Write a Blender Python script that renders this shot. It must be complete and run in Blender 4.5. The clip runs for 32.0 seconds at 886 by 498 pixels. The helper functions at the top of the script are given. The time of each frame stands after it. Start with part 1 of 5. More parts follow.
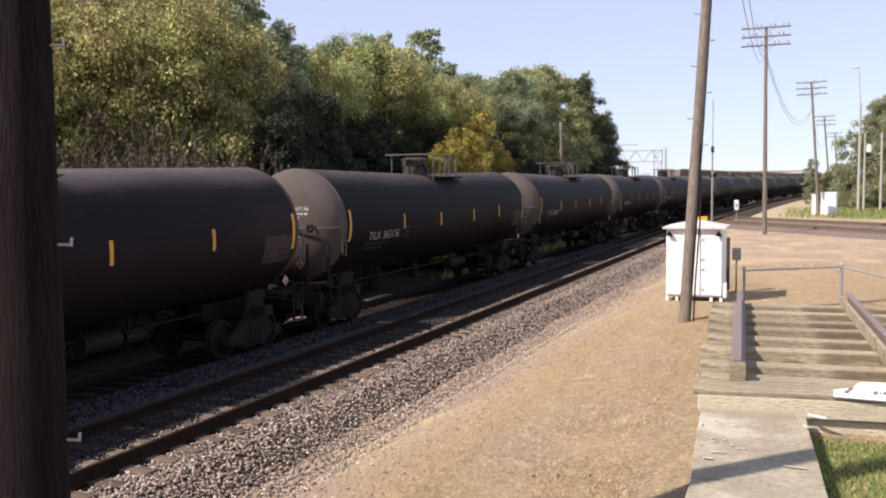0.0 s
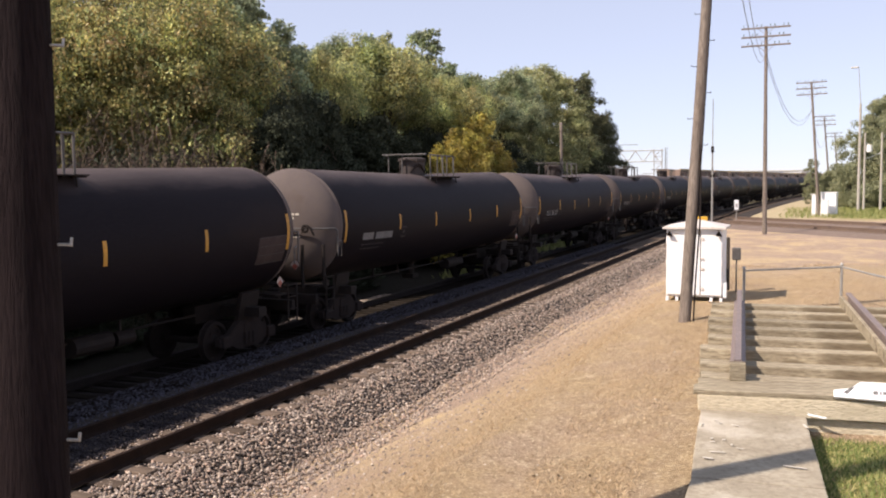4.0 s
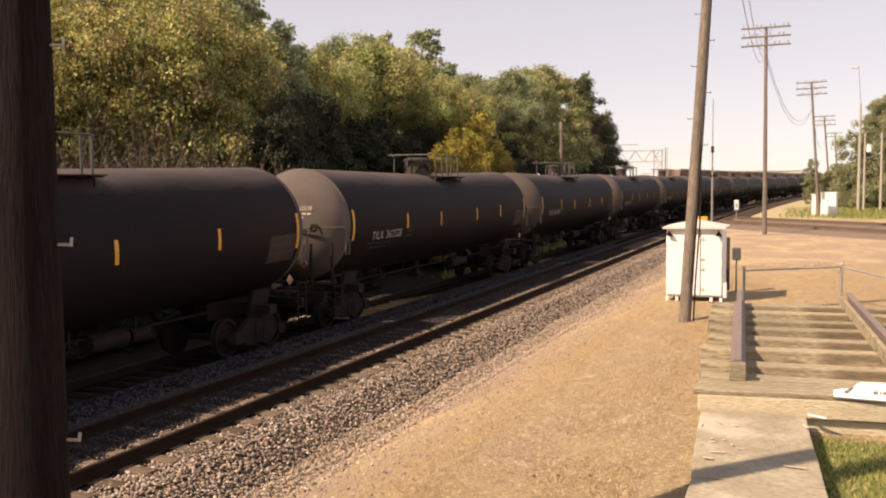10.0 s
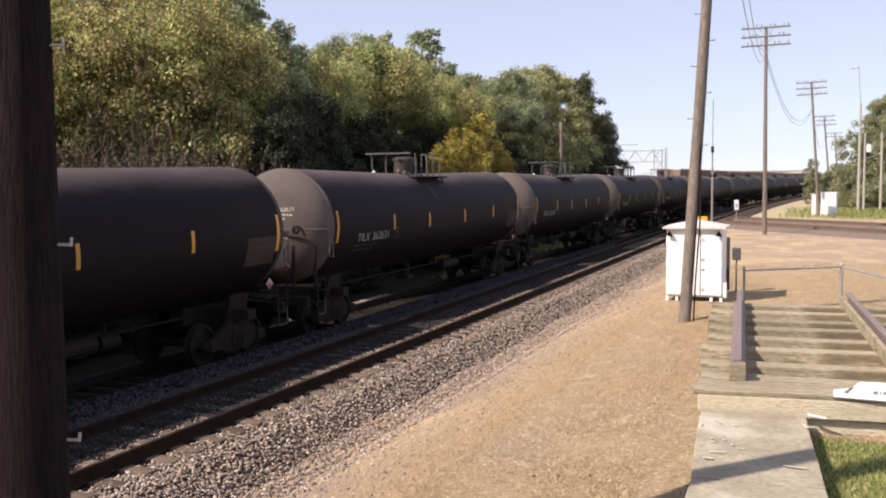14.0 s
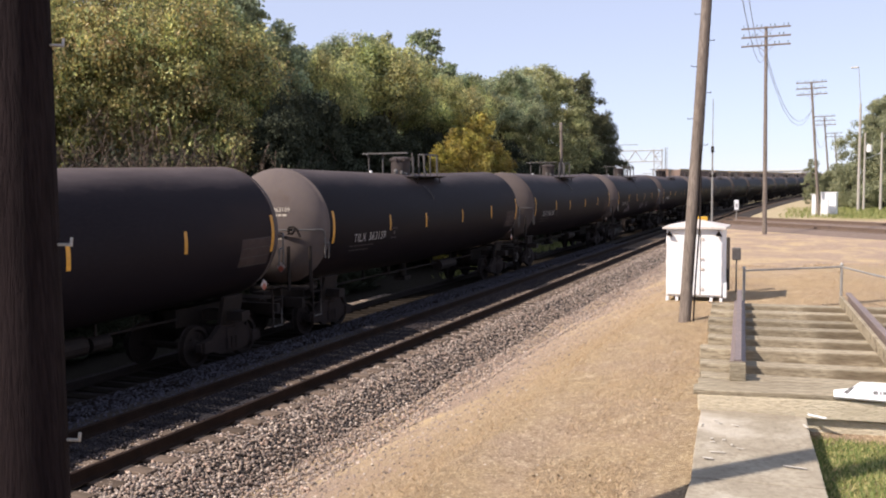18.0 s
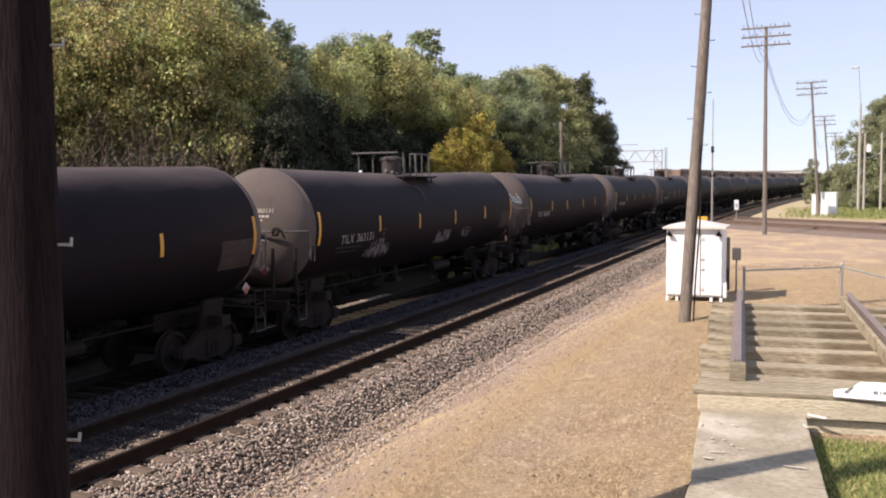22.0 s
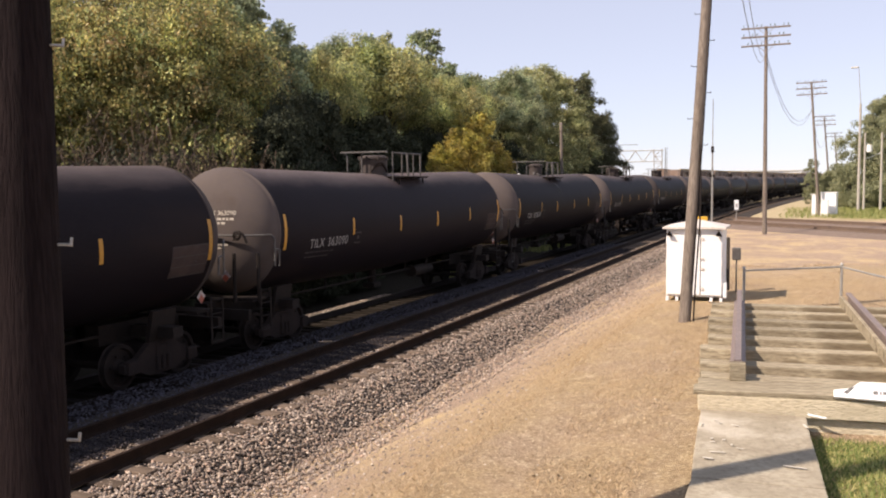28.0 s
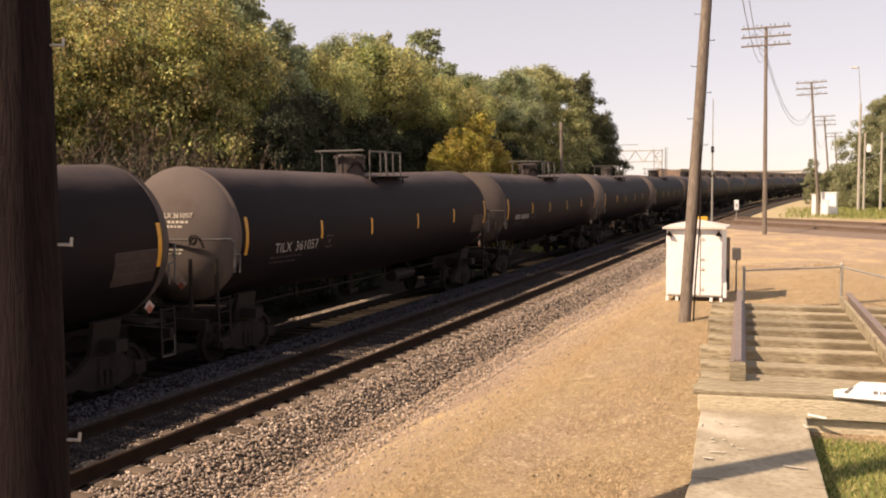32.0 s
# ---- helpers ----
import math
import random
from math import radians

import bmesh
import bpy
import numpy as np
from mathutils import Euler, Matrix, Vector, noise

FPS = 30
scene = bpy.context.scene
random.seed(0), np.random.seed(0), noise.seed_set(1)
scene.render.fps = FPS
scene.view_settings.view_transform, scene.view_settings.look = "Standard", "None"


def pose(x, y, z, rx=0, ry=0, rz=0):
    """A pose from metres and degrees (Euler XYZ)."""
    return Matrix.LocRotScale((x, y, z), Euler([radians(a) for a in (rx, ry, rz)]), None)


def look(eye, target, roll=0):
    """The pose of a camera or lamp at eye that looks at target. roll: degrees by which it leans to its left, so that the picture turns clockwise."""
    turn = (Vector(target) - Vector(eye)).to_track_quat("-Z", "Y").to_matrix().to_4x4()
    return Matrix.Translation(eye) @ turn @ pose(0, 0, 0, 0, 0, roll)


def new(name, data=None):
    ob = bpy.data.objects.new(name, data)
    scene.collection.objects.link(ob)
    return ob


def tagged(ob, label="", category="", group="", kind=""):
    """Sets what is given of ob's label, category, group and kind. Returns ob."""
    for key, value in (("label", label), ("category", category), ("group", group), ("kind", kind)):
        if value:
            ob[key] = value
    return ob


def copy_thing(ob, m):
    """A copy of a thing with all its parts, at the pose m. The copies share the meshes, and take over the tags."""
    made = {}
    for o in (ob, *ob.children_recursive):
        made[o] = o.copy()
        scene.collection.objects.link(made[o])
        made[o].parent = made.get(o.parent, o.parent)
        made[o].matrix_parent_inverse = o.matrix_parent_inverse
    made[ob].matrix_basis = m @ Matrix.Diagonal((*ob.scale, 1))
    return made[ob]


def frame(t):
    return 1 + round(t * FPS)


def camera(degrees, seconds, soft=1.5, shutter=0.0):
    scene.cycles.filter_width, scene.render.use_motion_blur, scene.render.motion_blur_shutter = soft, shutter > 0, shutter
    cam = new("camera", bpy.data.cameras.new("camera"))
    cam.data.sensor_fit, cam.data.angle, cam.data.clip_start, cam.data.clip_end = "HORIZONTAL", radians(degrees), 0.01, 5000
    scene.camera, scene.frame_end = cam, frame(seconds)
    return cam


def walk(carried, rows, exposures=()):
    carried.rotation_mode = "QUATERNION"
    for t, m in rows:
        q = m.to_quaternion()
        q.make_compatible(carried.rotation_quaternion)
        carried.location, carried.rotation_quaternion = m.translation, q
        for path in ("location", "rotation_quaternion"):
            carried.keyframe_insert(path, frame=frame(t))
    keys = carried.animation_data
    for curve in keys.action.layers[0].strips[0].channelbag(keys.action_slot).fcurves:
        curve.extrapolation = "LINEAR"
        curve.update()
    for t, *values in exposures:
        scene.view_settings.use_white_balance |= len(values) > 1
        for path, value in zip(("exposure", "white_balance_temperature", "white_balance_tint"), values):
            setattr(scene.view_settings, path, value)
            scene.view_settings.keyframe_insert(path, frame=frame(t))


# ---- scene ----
# ---- camera ----
cam = camera(52.78, 32.0, soft=2.0)
EYE = (0.0, 0.0, 3.65)
VIEW = Matrix(((0.92247763, -0.01914948, 0.38557531, 0.0), (0.38590928, 0.07275816, -0.91966313, 0.0),
               (-0.01044268, 0.99716576, 0.07450774, EYE[2]), (0, 0, 0, 1)))
# the white balance hunts between a cool and a warm setting
COOL, WARM = (0.55, 6400.0, 18.0), (0.55, 8700.0, 23.0)
# (time, how far from cool to warm)
BALANCE = [(0.0, 0.0), (1.2, 0.0), (2.0, 0.2), (3.0, 0.12), (4.0, 0.12), (5.2, 1.0), (10.35, 1.0), (10.5, 0.08), (12.25, 0.05), (12.5, 1.0), (13.3, 1.0), (13.5, 0.12), (14.5, 0.12),
           (17.0, 0.02), (20.0, 0.0), (22.0, 0.05), (23.0, 0.15), (23.75, 0.15), (24.0, 0.96), (25.5, 1.0), (27.2, 0.25), (28.5, 0.25), (28.9, 0.96), (29.7, 0.96), (29.85, 0.06),
           (31.55, 0.06), (31.85, 1.0), (32.0, 1.0)]
BALANCE = [(t, tuple(c + (w - c) * f for c, w in zip(COOL, WARM))) for t, f in BALANCE]
walk(cam, [(0.0, VIEW), (32.0, VIEW)], [(t, *v) for t, v in BALANCE])

# ---- light ----
SUN_TRAVEL, SUN_UP = 46.5, 43.7            # bearing of the light's way from +Y towards +X, and its elevation
world = bpy.data.worlds.new("world")
scene.world = world
world.use_nodes = True
wn = world.node_tree.nodes
sky = wn.new("ShaderNodeTexSky")
sky.sky_type, sky.sun_disc = "NISHITA", False
sky.sun_elevation, sky.sun_rotation = radians(SUN_UP), radians(180 + SUN_TRAVEL)
sky.air_density, sky.dust_density, sky.ozone_density = 0.8, 0.1, 4.0
wn["Background"].inputs["Strength"].default_value = 0.103
haze = wn.new("ShaderNodeHueSaturation")
haze.inputs["Saturation"].default_value = 0.66
world.node_tree.links.new(sky.outputs["Color"], haze.inputs["Color"])
veil = wn.new("ShaderNodeMix")        # thin even haze over the whole sky
veil.data_type = "RGBA"
veil.inputs[0].default_value, veil.inputs[7].default_value = 0.5, (5.0, 5.7, 7.15, 1)
world.node_tree.links.new(haze.outputs["Color"], veil.inputs[6])
world.node_tree.links.new(veil.outputs[2], wn["Background"].inputs["Color"])
sun = new("sun", bpy.data.lights.new("sun", "SUN"))
sun.data.energy, sun.data.angle, sun.data.color = 5.0, radians(0.6), (1.0, 0.91, 0.78)
a, e = radians(SUN_TRAVEL), radians(SUN_UP)
sun.matrix_world = look((0, 0, 60), (math.sin(a) * math.cos(e) * 10, math.cos(a) * math.cos(e) * 10, 60 - math.sin(e) * 10))


# ---- materials ----
def material(name, base, second=None, rough=0.8, metal=0.0, scale=4.0, fine=40.0, bump=0.3, third=None, spec=0.5, stretch=(1, 1, 1), depth=0.02,
             spread=0.0, rust=None, rust_at=0.6, lit_dust=None):
    """Two scales of noise mix the colours; a fine one gives relief. spread: how far each object differs in lightness."""
    m = bpy.data.materials.new(name)
    m.use_nodes = True
    n, l = m.node_tree.nodes, m.node_tree.links
    b = n["Principled BSDF"]
    b.inputs["Roughness"].default_value, b.inputs["Metallic"].default_value = rough, metal
    b.inputs["Specular IOR Level"].default_value = spec
    tc, mp = n.new("ShaderNodeTexCoord"), n.new("ShaderNodeMapping")
    mp.inputs["Scale"].default_value = stretch
    l.new(tc.outputs["Object"], mp.inputs["Vector"])
    big, small = n.new("ShaderNodeTexNoise"), n.new("ShaderNodeTexNoise")
    for node, s, d in ((big, scale, 5), (small, fine, 6)):
        node.inputs["Scale"].default_value, node.inputs["Detail"].default_value, node.inputs["Roughness"].default_value = s, d, 0.62
        l.new(mp.outputs["Vector"], node.inputs["Vector"])

    def blend(kind, fac, c1, c2):
        x = n.new("ShaderNodeMix")
        x.data_type, x.blend_type = "RGBA", kind
        for sock, v in ((x.inputs[0], fac), (x.inputs[6], c1), (x.inputs[7], c2)):
            if isinstance(v, (tuple, list)):
                sock.default_value = (*v, 1) if len(v) == 3 else v
            elif isinstance(v, (int, float)):
                sock.default_value = v
            else:
                l.new(v, sock)
        return x.outputs[2]

    def ramp(src, lo, hi):
        r = n.new("ShaderNodeMapRange")
        r.inputs[1].default_value, r.inputs[2].default_value = lo, hi
        l.new(src, r.inputs[0])
        return r.outputs[0]
    second = second or tuple(c * 0.6 for c in base)
    col = blend("MIX", ramp(big.outputs["Fac"], 0.35, 0.65), base, second)
    col = blend("MIX", ramp(small.outputs["Fac"], 0.42, 0.72), col, third or tuple(c * 0.7 for c in second))
    if rust:
        wide = n.new("ShaderNodeTexNoise")
        wide.inputs["Scale"].default_value, wide.inputs["Detail"].default_value = scale * 0.37, 8
        l.new(mp.outputs["Vector"], wide.inputs["Vector"])
        col = blend("MIX", ramp(wide.outputs["Fac"], rust_at, rust_at + 0.15), col, rust)
    if lit_dust:      # dust and painted sunlight on what faces up, broken up by the wide noise
        gm, sp, ad = n.new("ShaderNodeNewGeometry"), n.new("ShaderNodeSeparateXYZ"), n.new("ShaderNodeMath")
        l.new(gm.outputs["Normal"], sp.inputs[0])
        l.new(sp.outputs[2], ad.inputs[0])
        ml = n.new("ShaderNodeMath")
        ml.operation, ml.inputs[1].default_value = "MULTIPLY", 0.35
        l.new(big.outputs["Fac"], ml.inputs[0])
        l.new(ml.outputs[0], ad.inputs[1])
        col = blend("MIX", ramp(ad.outputs[0], 0.86, 1.16), col, lit_dust)
    if spread:
        oi = n.new("ShaderNodeObjectInfo")
        hs = n.new("ShaderNodeHueSaturation")
        r = n.new("ShaderNodeMapRange")
        r.inputs[3].default_value, r.inputs[4].default_value = 1 - spread, 1 + spread
        l.new(oi.outputs["Random"], r.inputs[0])
        l.new(r.outputs[0], hs.inputs["Value"])
        l.new(col, hs.inputs["Color"])
        col = hs.outputs["Color"]
    l.new(col, b.inputs["Base Color"])
    rr = n.new("ShaderNodeMapRange")
    rr.inputs[3].default_value, rr.inputs[4].default_value = max(0.05, rough - 0.12), min(1, rough + 0.1)
    l.new(small.outputs["Fac"], rr.inputs[0])
    l.new(rr.outputs[0], b.inputs["Roughness"])
    if bump:
        bp = n.new("ShaderNodeBump")
        bp.inputs["Strength"].default_value, bp.inputs["Distance"].default_value = bump, depth
        l.new(small.outputs["Fac"], bp.inputs["Height"])
        l.new(bp.outputs["Normal"], b.inputs["Normal"])
    return m


def islands(name, colours, rough=0.8, translucent=0.0, drift=0.0):
    """Each island of the mesh takes a colour of its own from a ramp."""
    m = bpy.data.materials.new(name)
    m.use_nodes = True
    n, l = m.node_tree.nodes, m.node_tree.links
    b = n["Principled BSDF"]
    b.inputs["Roughness"].default_value, b.inputs["Specular IOR Level"].default_value = rough, 0.25
    g, r = n.new("ShaderNodeNewGeometry"), n.new("ShaderNodeValToRGB")
    r.color_ramp.interpolation = "LINEAR"
    while len(r.color_ramp.elements) < len(colours):
        r.color_ramp.elements.new(0.5)
    for i, (el, c) in enumerate(zip(r.color_ramp.elements, colours)):
        el.position, el.color = i / (len(colours) - 1), (*c, 1)
    l.new(g.outputs["Random Per Island"], r.inputs[0])
    col = r.outputs[0]
    if drift:
        tc, hs = n.new("ShaderNodeTexCoord"), n.new("ShaderNodeHueSaturation")
        for k, (scale, lo, hi, sock) in enumerate(((0.45, 0.5 - 0.02 * drift, 0.5 + 0.04 * drift, "Hue"), (0.9, 1 - 0.45 * drift, 1 + 0.4 * drift, "Value"))):
            t, mr = n.new("ShaderNodeTexNoise"), n.new("ShaderNodeMapRange")
            t.inputs["Scale"].default_value, t.inputs["Detail"].default_value = scale, 3
            l.new(tc.outputs["Object"], t.inputs["Vector"])
            for i, v in enumerate((0.32, 0.68, lo, hi)):
                mr.inputs[i + 1].default_value = v
            l.new(t.outputs["Fac"], mr.inputs[0])
            l.new(mr.outputs[0], hs.inputs[sock])
        hs.inputs["Saturation"].default_value = 1.0
        l.new(col, hs.inputs["Color"])
        col = hs.outputs["Color"]
    l.new(col, b.inputs["Base Color"])
    if translucent:
        t, x = n.new("ShaderNodeBsdfTranslucent"), n.new("ShaderNodeMixShader")
        l.new(col, t.inputs["Color"])
        x.inputs[0].default_value = translucent
        l.new(b.outputs[0], x.inputs[1])
        l.new(t.outputs[0], x.inputs[2])
        l.new(x.outputs[0], n["Material Output"].inputs["Surface"])
    return m


TANK = material("tank_paint", (0.0111, 0.00874, 0.0109), (0.0133, 0.0104, 0.0128), rough=0.55, spec=0.045, scale=1.3, fine=22, bump=0.06, third=(0.0161, 0.0132, 0.0152), rust=(0.0218, 0.0155, 0.0155), rust_at=0.58, spread=0.25, stretch=(1, 0.35, 1), lit_dust=(0.092, 0.073, 0.070))
HEAD = material("dusty_tank_head", (0.088, 0.072, 0.068), (0.10, 0.082, 0.077), rough=0.8, spec=0.08, scale=1.6, fine=9, bump=0.03, third=(0.10, 0.082, 0.072), spread=0.3, rust=(0.07, 0.05, 0.04), rust_at=0.55)
STEEL = material("black_steel", (0.0196, 0.0164, 0.0159), (0.0287, 0.0224, 0.0196), rough=0.7, spec=0.1, scale=5, fine=30, bump=0.1)
TRUCK = material("truck_steel", (0.0255, 0.0206, 0.02), (0.0344, 0.0272, 0.025), rough=0.9, spec=0.05, scale=5, fine=30, bump=0.2)
WHEELM = material("wheel_steel", (0.0184, 0.0151, 0.0143), (0.0266, 0.0204, 0.0184), rough=0.75, metal=0.1, spec=0.1, scale=5, fine=30, bump=0.1)
RAILING = material("grey_railing", (0.11, 0.105, 0.10), (0.07, 0.063, 0.06), rough=0.6, scale=8, fine=40, bump=0.05)
ENDPAINT = material("end_stencil_white", (0.62, 0.56, 0.46), (0.5, 0.45, 0.38), rough=0.7, scale=9, fine=30, bump=0.0)
WHITEP = material("white_lettering", (0.34, 0.33, 0.32), (0.24, 0.23, 0.22), rough=0.7, scale=9, fine=30, bump=0.0)
STENCIL = material("faded_stencil", (0.19, 0.185, 0.18), (0.12, 0.115, 0.11), rough=0.8, scale=9, fine=30, bump=0.0)
YELLOW = material("reflective_yellow", (0.62, 0.30, 0.02), (0.52, 0.25, 0.02), rough=0.5, scale=6, fine=30, bump=0.0, third=(0.35, 0.18, 0.03), spread=0.25)
PLACARD = material("placard_red", (0.34, 0.075, 0.045), (0.3, 0.09, 0.06), rough=0.5, scale=6, fine=30, bump=0.0)
PLACARDW = material("placard_white", (0.42, 0.35, 0.32), (0.34, 0.28, 0.26), rough=0.5, scale=6, fine=30, bump=0.0)
TAGPAINT = material("worn_graffiti", (0.29, 0.265, 0.3), (0.19, 0.175, 0.2), rough=0.7, scale=6, fine=30, bump=0.0)
GRAFFITI = material("pale_graffiti", (0.38, 0.46, 0.49), (0.28, 0.34, 0.37), rough=0.7, scale=3, fine=20, bump=0.0)
RAILTOP = material("rail_steel", (0.0183, 0.0127, 0.0105), (0.0311, 0.0198, 0.0148), rough=0.8, metal=0.05, spec=0.06, scale=3, fine=30, bump=0.1)
TIE = material("tie_wood", (0.10, 0.075, 0.056), (0.16, 0.12, 0.09), rough=0.9, spec=0.08, scale=3, fine=16, bump=0.5, third=(0.07, 0.055, 0.043), stretch=(0.3, 3, 3), spread=0.3)
OLDWOOD = material("weathered_timber", (0.40, 0.35, 0.25), (0.255, 0.215, 0.15), rough=0.95, spec=0.12, scale=7.0, fine=24, bump=0.7, third=(0.15, 0.122, 0.083), stretch=(0.4, 1.8, 1.8), spread=0.2, rust=(0.13, 0.102, 0.068), rust_at=0.54)
KERBWOOD = material("pale_kerb_timber", (0.60, 0.53, 0.39), (0.49, 0.43, 0.315), rough=0.95, spec=0.12, scale=5.0, fine=40, bump=0.6, third=(0.40, 0.35, 0.25), stretch=(0.5, 1.6, 1.6), rust=(0.33, 0.28, 0.195), rust_at=0.6)
POLEM = material("pole_wood", (0.165, 0.135, 0.11), (0.24, 0.20, 0.165), rough=0.9, scale=2, fine=14, bump=0.6, third=(0.085, 0.067, 0.054), stretch=(4, 4, 0.25))
CREOSOTE = material("creosoted_pole", (0.0178, 0.0123, 0.0132), (0.0276, 0.0196, 0.0199), rough=0.95, spec=0.06, scale=2, fine=12, bump=0.9, third=(0.00883, 0.00628, 0.00683), stretch=(6, 6, 0.22), depth=0.05)
GALV = material("galvanised_steel", (0.42, 0.41, 0.38), (0.33, 0.32, 0.30), rough=0.5, metal=0.4, scale=8, fine=40, bump=0.05)
CASE = material("white_enamel", (0.84, 0.85, 0.86), (0.79, 0.80, 0.81), rough=0.5, scale=1.5, fine=20, bump=0.04, third=(0.72, 0.72, 0.71))
ROOFM = material("case_roof_paint", (0.66, 0.61, 0.56), (0.58, 0.53, 0.48), rough=0.6, scale=2, fine=20, bump=0.05)
FLAKE = material("dirty_paint_flake", (0.66, 0.62, 0.54), (0.55, 0.5, 0.42), rough=0.8, scale=20, fine=60, bump=0.1)
CONCRETE = material("walk_concrete", (0.391, 0.349, 0.265), (0.288, 0.251, 0.186), rough=0.9, spec=0.15, scale=2.2, fine=22, bump=0.6, third=(0.233, 0.195, 0.144), rust=(0.539, 0.493, 0.409), rust_at=0.56)
STONE = islands("ballast_stone", [(0.143, 0.116, 0.099), (0.373, 0.296, 0.232), (0.1, 0.0848, 0.0752), (0.489, 0.392, 0.31), (0.222, 0.179, 0.146), (0.467, 0.341, 0.264), (0.172, 0.142, 0.121), (0.638, 0.539, 0.447), (0.122, 0.103, 0.0924), (0.315, 0.246, 0.194)], 0.9)
# the train's shade between the near rails, put into the stone colours
SHADE_CRIB = islands("shaded_crib_stone", [(0.0274, 0.0243, 0.0248), (0.0473, 0.041, 0.0435), (0.0199, 0.0174, 0.0187), (0.0621, 0.0559, 0.0585), (0.036, 0.031, 0.0323)], 0.9)
SHADE_CRIB.node_tree.nodes["Principled BSDF"].inputs["Specular IOR Level"].default_value = 0.04
# bluish shade between the tracks, painted into these stones
SHADE_STONE = islands("shaded_ballast_stone", [(0.0519, 0.0498, 0.0628), (0.0883, 0.0844, 0.104), (0.0374, 0.0355, 0.0446), (0.115, 0.11, 0.136), (0.0666, 0.0633, 0.0786)], 0.95)
STRAWM = islands("dry_straw", [(0.413, 0.298, 0.172), (0.547, 0.409, 0.253), (0.258, 0.18, 0.104), (0.619, 0.479, 0.316), (0.454, 0.33, 0.19)], 0.9, 0.2)
LITTERM = islands("dry_leaf_litter", [(0.62, 0.5, 0.34), (0.2, 0.13, 0.08), (0.7, 0.62, 0.5), (0.1, 0.07, 0.05), (0.5, 0.36, 0.22)], 0.9)
GRASSM = islands("lawn_grass", [(0.14, 0.194, 0.0635), (0.248, 0.312, 0.0984), (0.107, 0.156, 0.053), (0.363, 0.402, 0.136), (0.594, 0.505, 0.227), (0.182, 0.245, 0.0756)], 0.8, 0.3)
VERGEM = islands("verge_grass", [(0.289, 0.294, 0.108), (0.374, 0.367, 0.153), (0.204, 0.231, 0.072), (0.145, 0.189, 0.054), (0.425, 0.42, 0.18)], 0.8, 0.3)
BARK = material("bark", (0.038, 0.03, 0.024), (0.06, 0.048, 0.038), rough=0.95, scale=4, fine=20, bump=0.6, stretch=(3, 3, 0.6))
TWIG = material("bare_twigs", (0.11, 0.075, 0.052), (0.165, 0.115, 0.08), rough=0.95, scale=4, fine=20, bump=0.2)
LEAF_OLIVE = islands("olive_leaves", [(0.175, 0.187, 0.0862), (0.431, 0.425, 0.166), (0.105, 0.121, 0.0632), (0.769, 0.69, 0.287), (0.318, 0.216, 0.0911), (0.617, 0.475, 0.207), (0.117, 0.144, 0.0736), (0.338, 0.35, 0.143)], 0.5, 0.45, 1.0)
LEAF_GREEN = islands("green_leaves", [(0.218, 0.259, 0.158), (0.391, 0.42, 0.234), (0.132, 0.172, 0.114), (0.552, 0.54, 0.316), (0.299, 0.333, 0.19)], 0.6, 0.45, 1.0)
LEAF_MID = islands("yellow_green_leaves", [(0.247, 0.273, 0.132), (0.473, 0.467, 0.195), (0.131, 0.163, 0.0945), (0.672, 0.598, 0.252), (0.347, 0.357, 0.164)], 0.6, 0.45, 1.0)
LEAF_DARK = islands("dark_green_leaves", [(0.225, 0.244, 0.125), (0.425, 0.413, 0.188), (0.138, 0.156, 0.0875), (0.6, 0.55, 0.25)], 0.6, 0.3, 0.8)
LEAF_DUSK = islands("deep_green_leaves", [(0.231, 0.28, 0.177), (0.407, 0.455, 0.262), (0.163, 0.203, 0.139), (0.598, 0.616, 0.339)], 0.6, 0.45, 0.8)
# darker leaf colours stand for the side turned from the sun
LEAF_EDGE = islands("shaded_side_leaves", [(0.0612, 0.0666, 0.0374), (0.116, 0.117, 0.0578), (0.0408, 0.0476, 0.0306), (0.184, 0.173, 0.0816)], 0.7, 0.25, 0.8)
LEAF_GOLD = islands("golden_leaves", [(0.433, 0.31, 0.0627), (0.282, 0.235, 0.0627), (0.546, 0.37, 0.0784), (0.161, 0.155, 0.0575), (0.377, 0.25, 0.0627), (0.471, 0.4, 0.125)], 0.6, 0.3, 1.0)
# deep shade below the crowns, put into the leaf colours
LEAF_SHADY = islands("shade_dark_leaves", [(0.0367, 0.0449, 0.0265), (0.0632, 0.0694, 0.0388), (0.0265, 0.0347, 0.0224)], 0.8, 0.12)
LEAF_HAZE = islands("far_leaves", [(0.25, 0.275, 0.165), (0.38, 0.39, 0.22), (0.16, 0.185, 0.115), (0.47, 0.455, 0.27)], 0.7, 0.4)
HOPPER = material("dull_hopper_paint", (0.24, 0.16, 0.12), (0.34, 0.24, 0.185), rough=0.85, scale=0.6, fine=8, bump=0.1, spread=0.35)
ORANGE = material("faded_orange", (0.58, 0.42, 0.22), (0.5, 0.33, 0.15), rough=0.7, scale=1, fine=10, bump=0.05)
SIGNY = material("sign_yellow", (0.75, 0.42, 0.03), (0.65, 0.36, 0.03), rough=0.5, scale=4, fine=20, bump=0.0)
WIREM = material("wire", (0.22, 0.22, 0.22), rough=0.6, bump=0.0)
GLASSI = material("glass_insulator", (0.2, 0.26, 0.24), rough=0.2, bump=0.0)
LAMPM = material("lamp_head_enamel", (0.75, 0.75, 0.72), rough=0.4, bump=0.0)


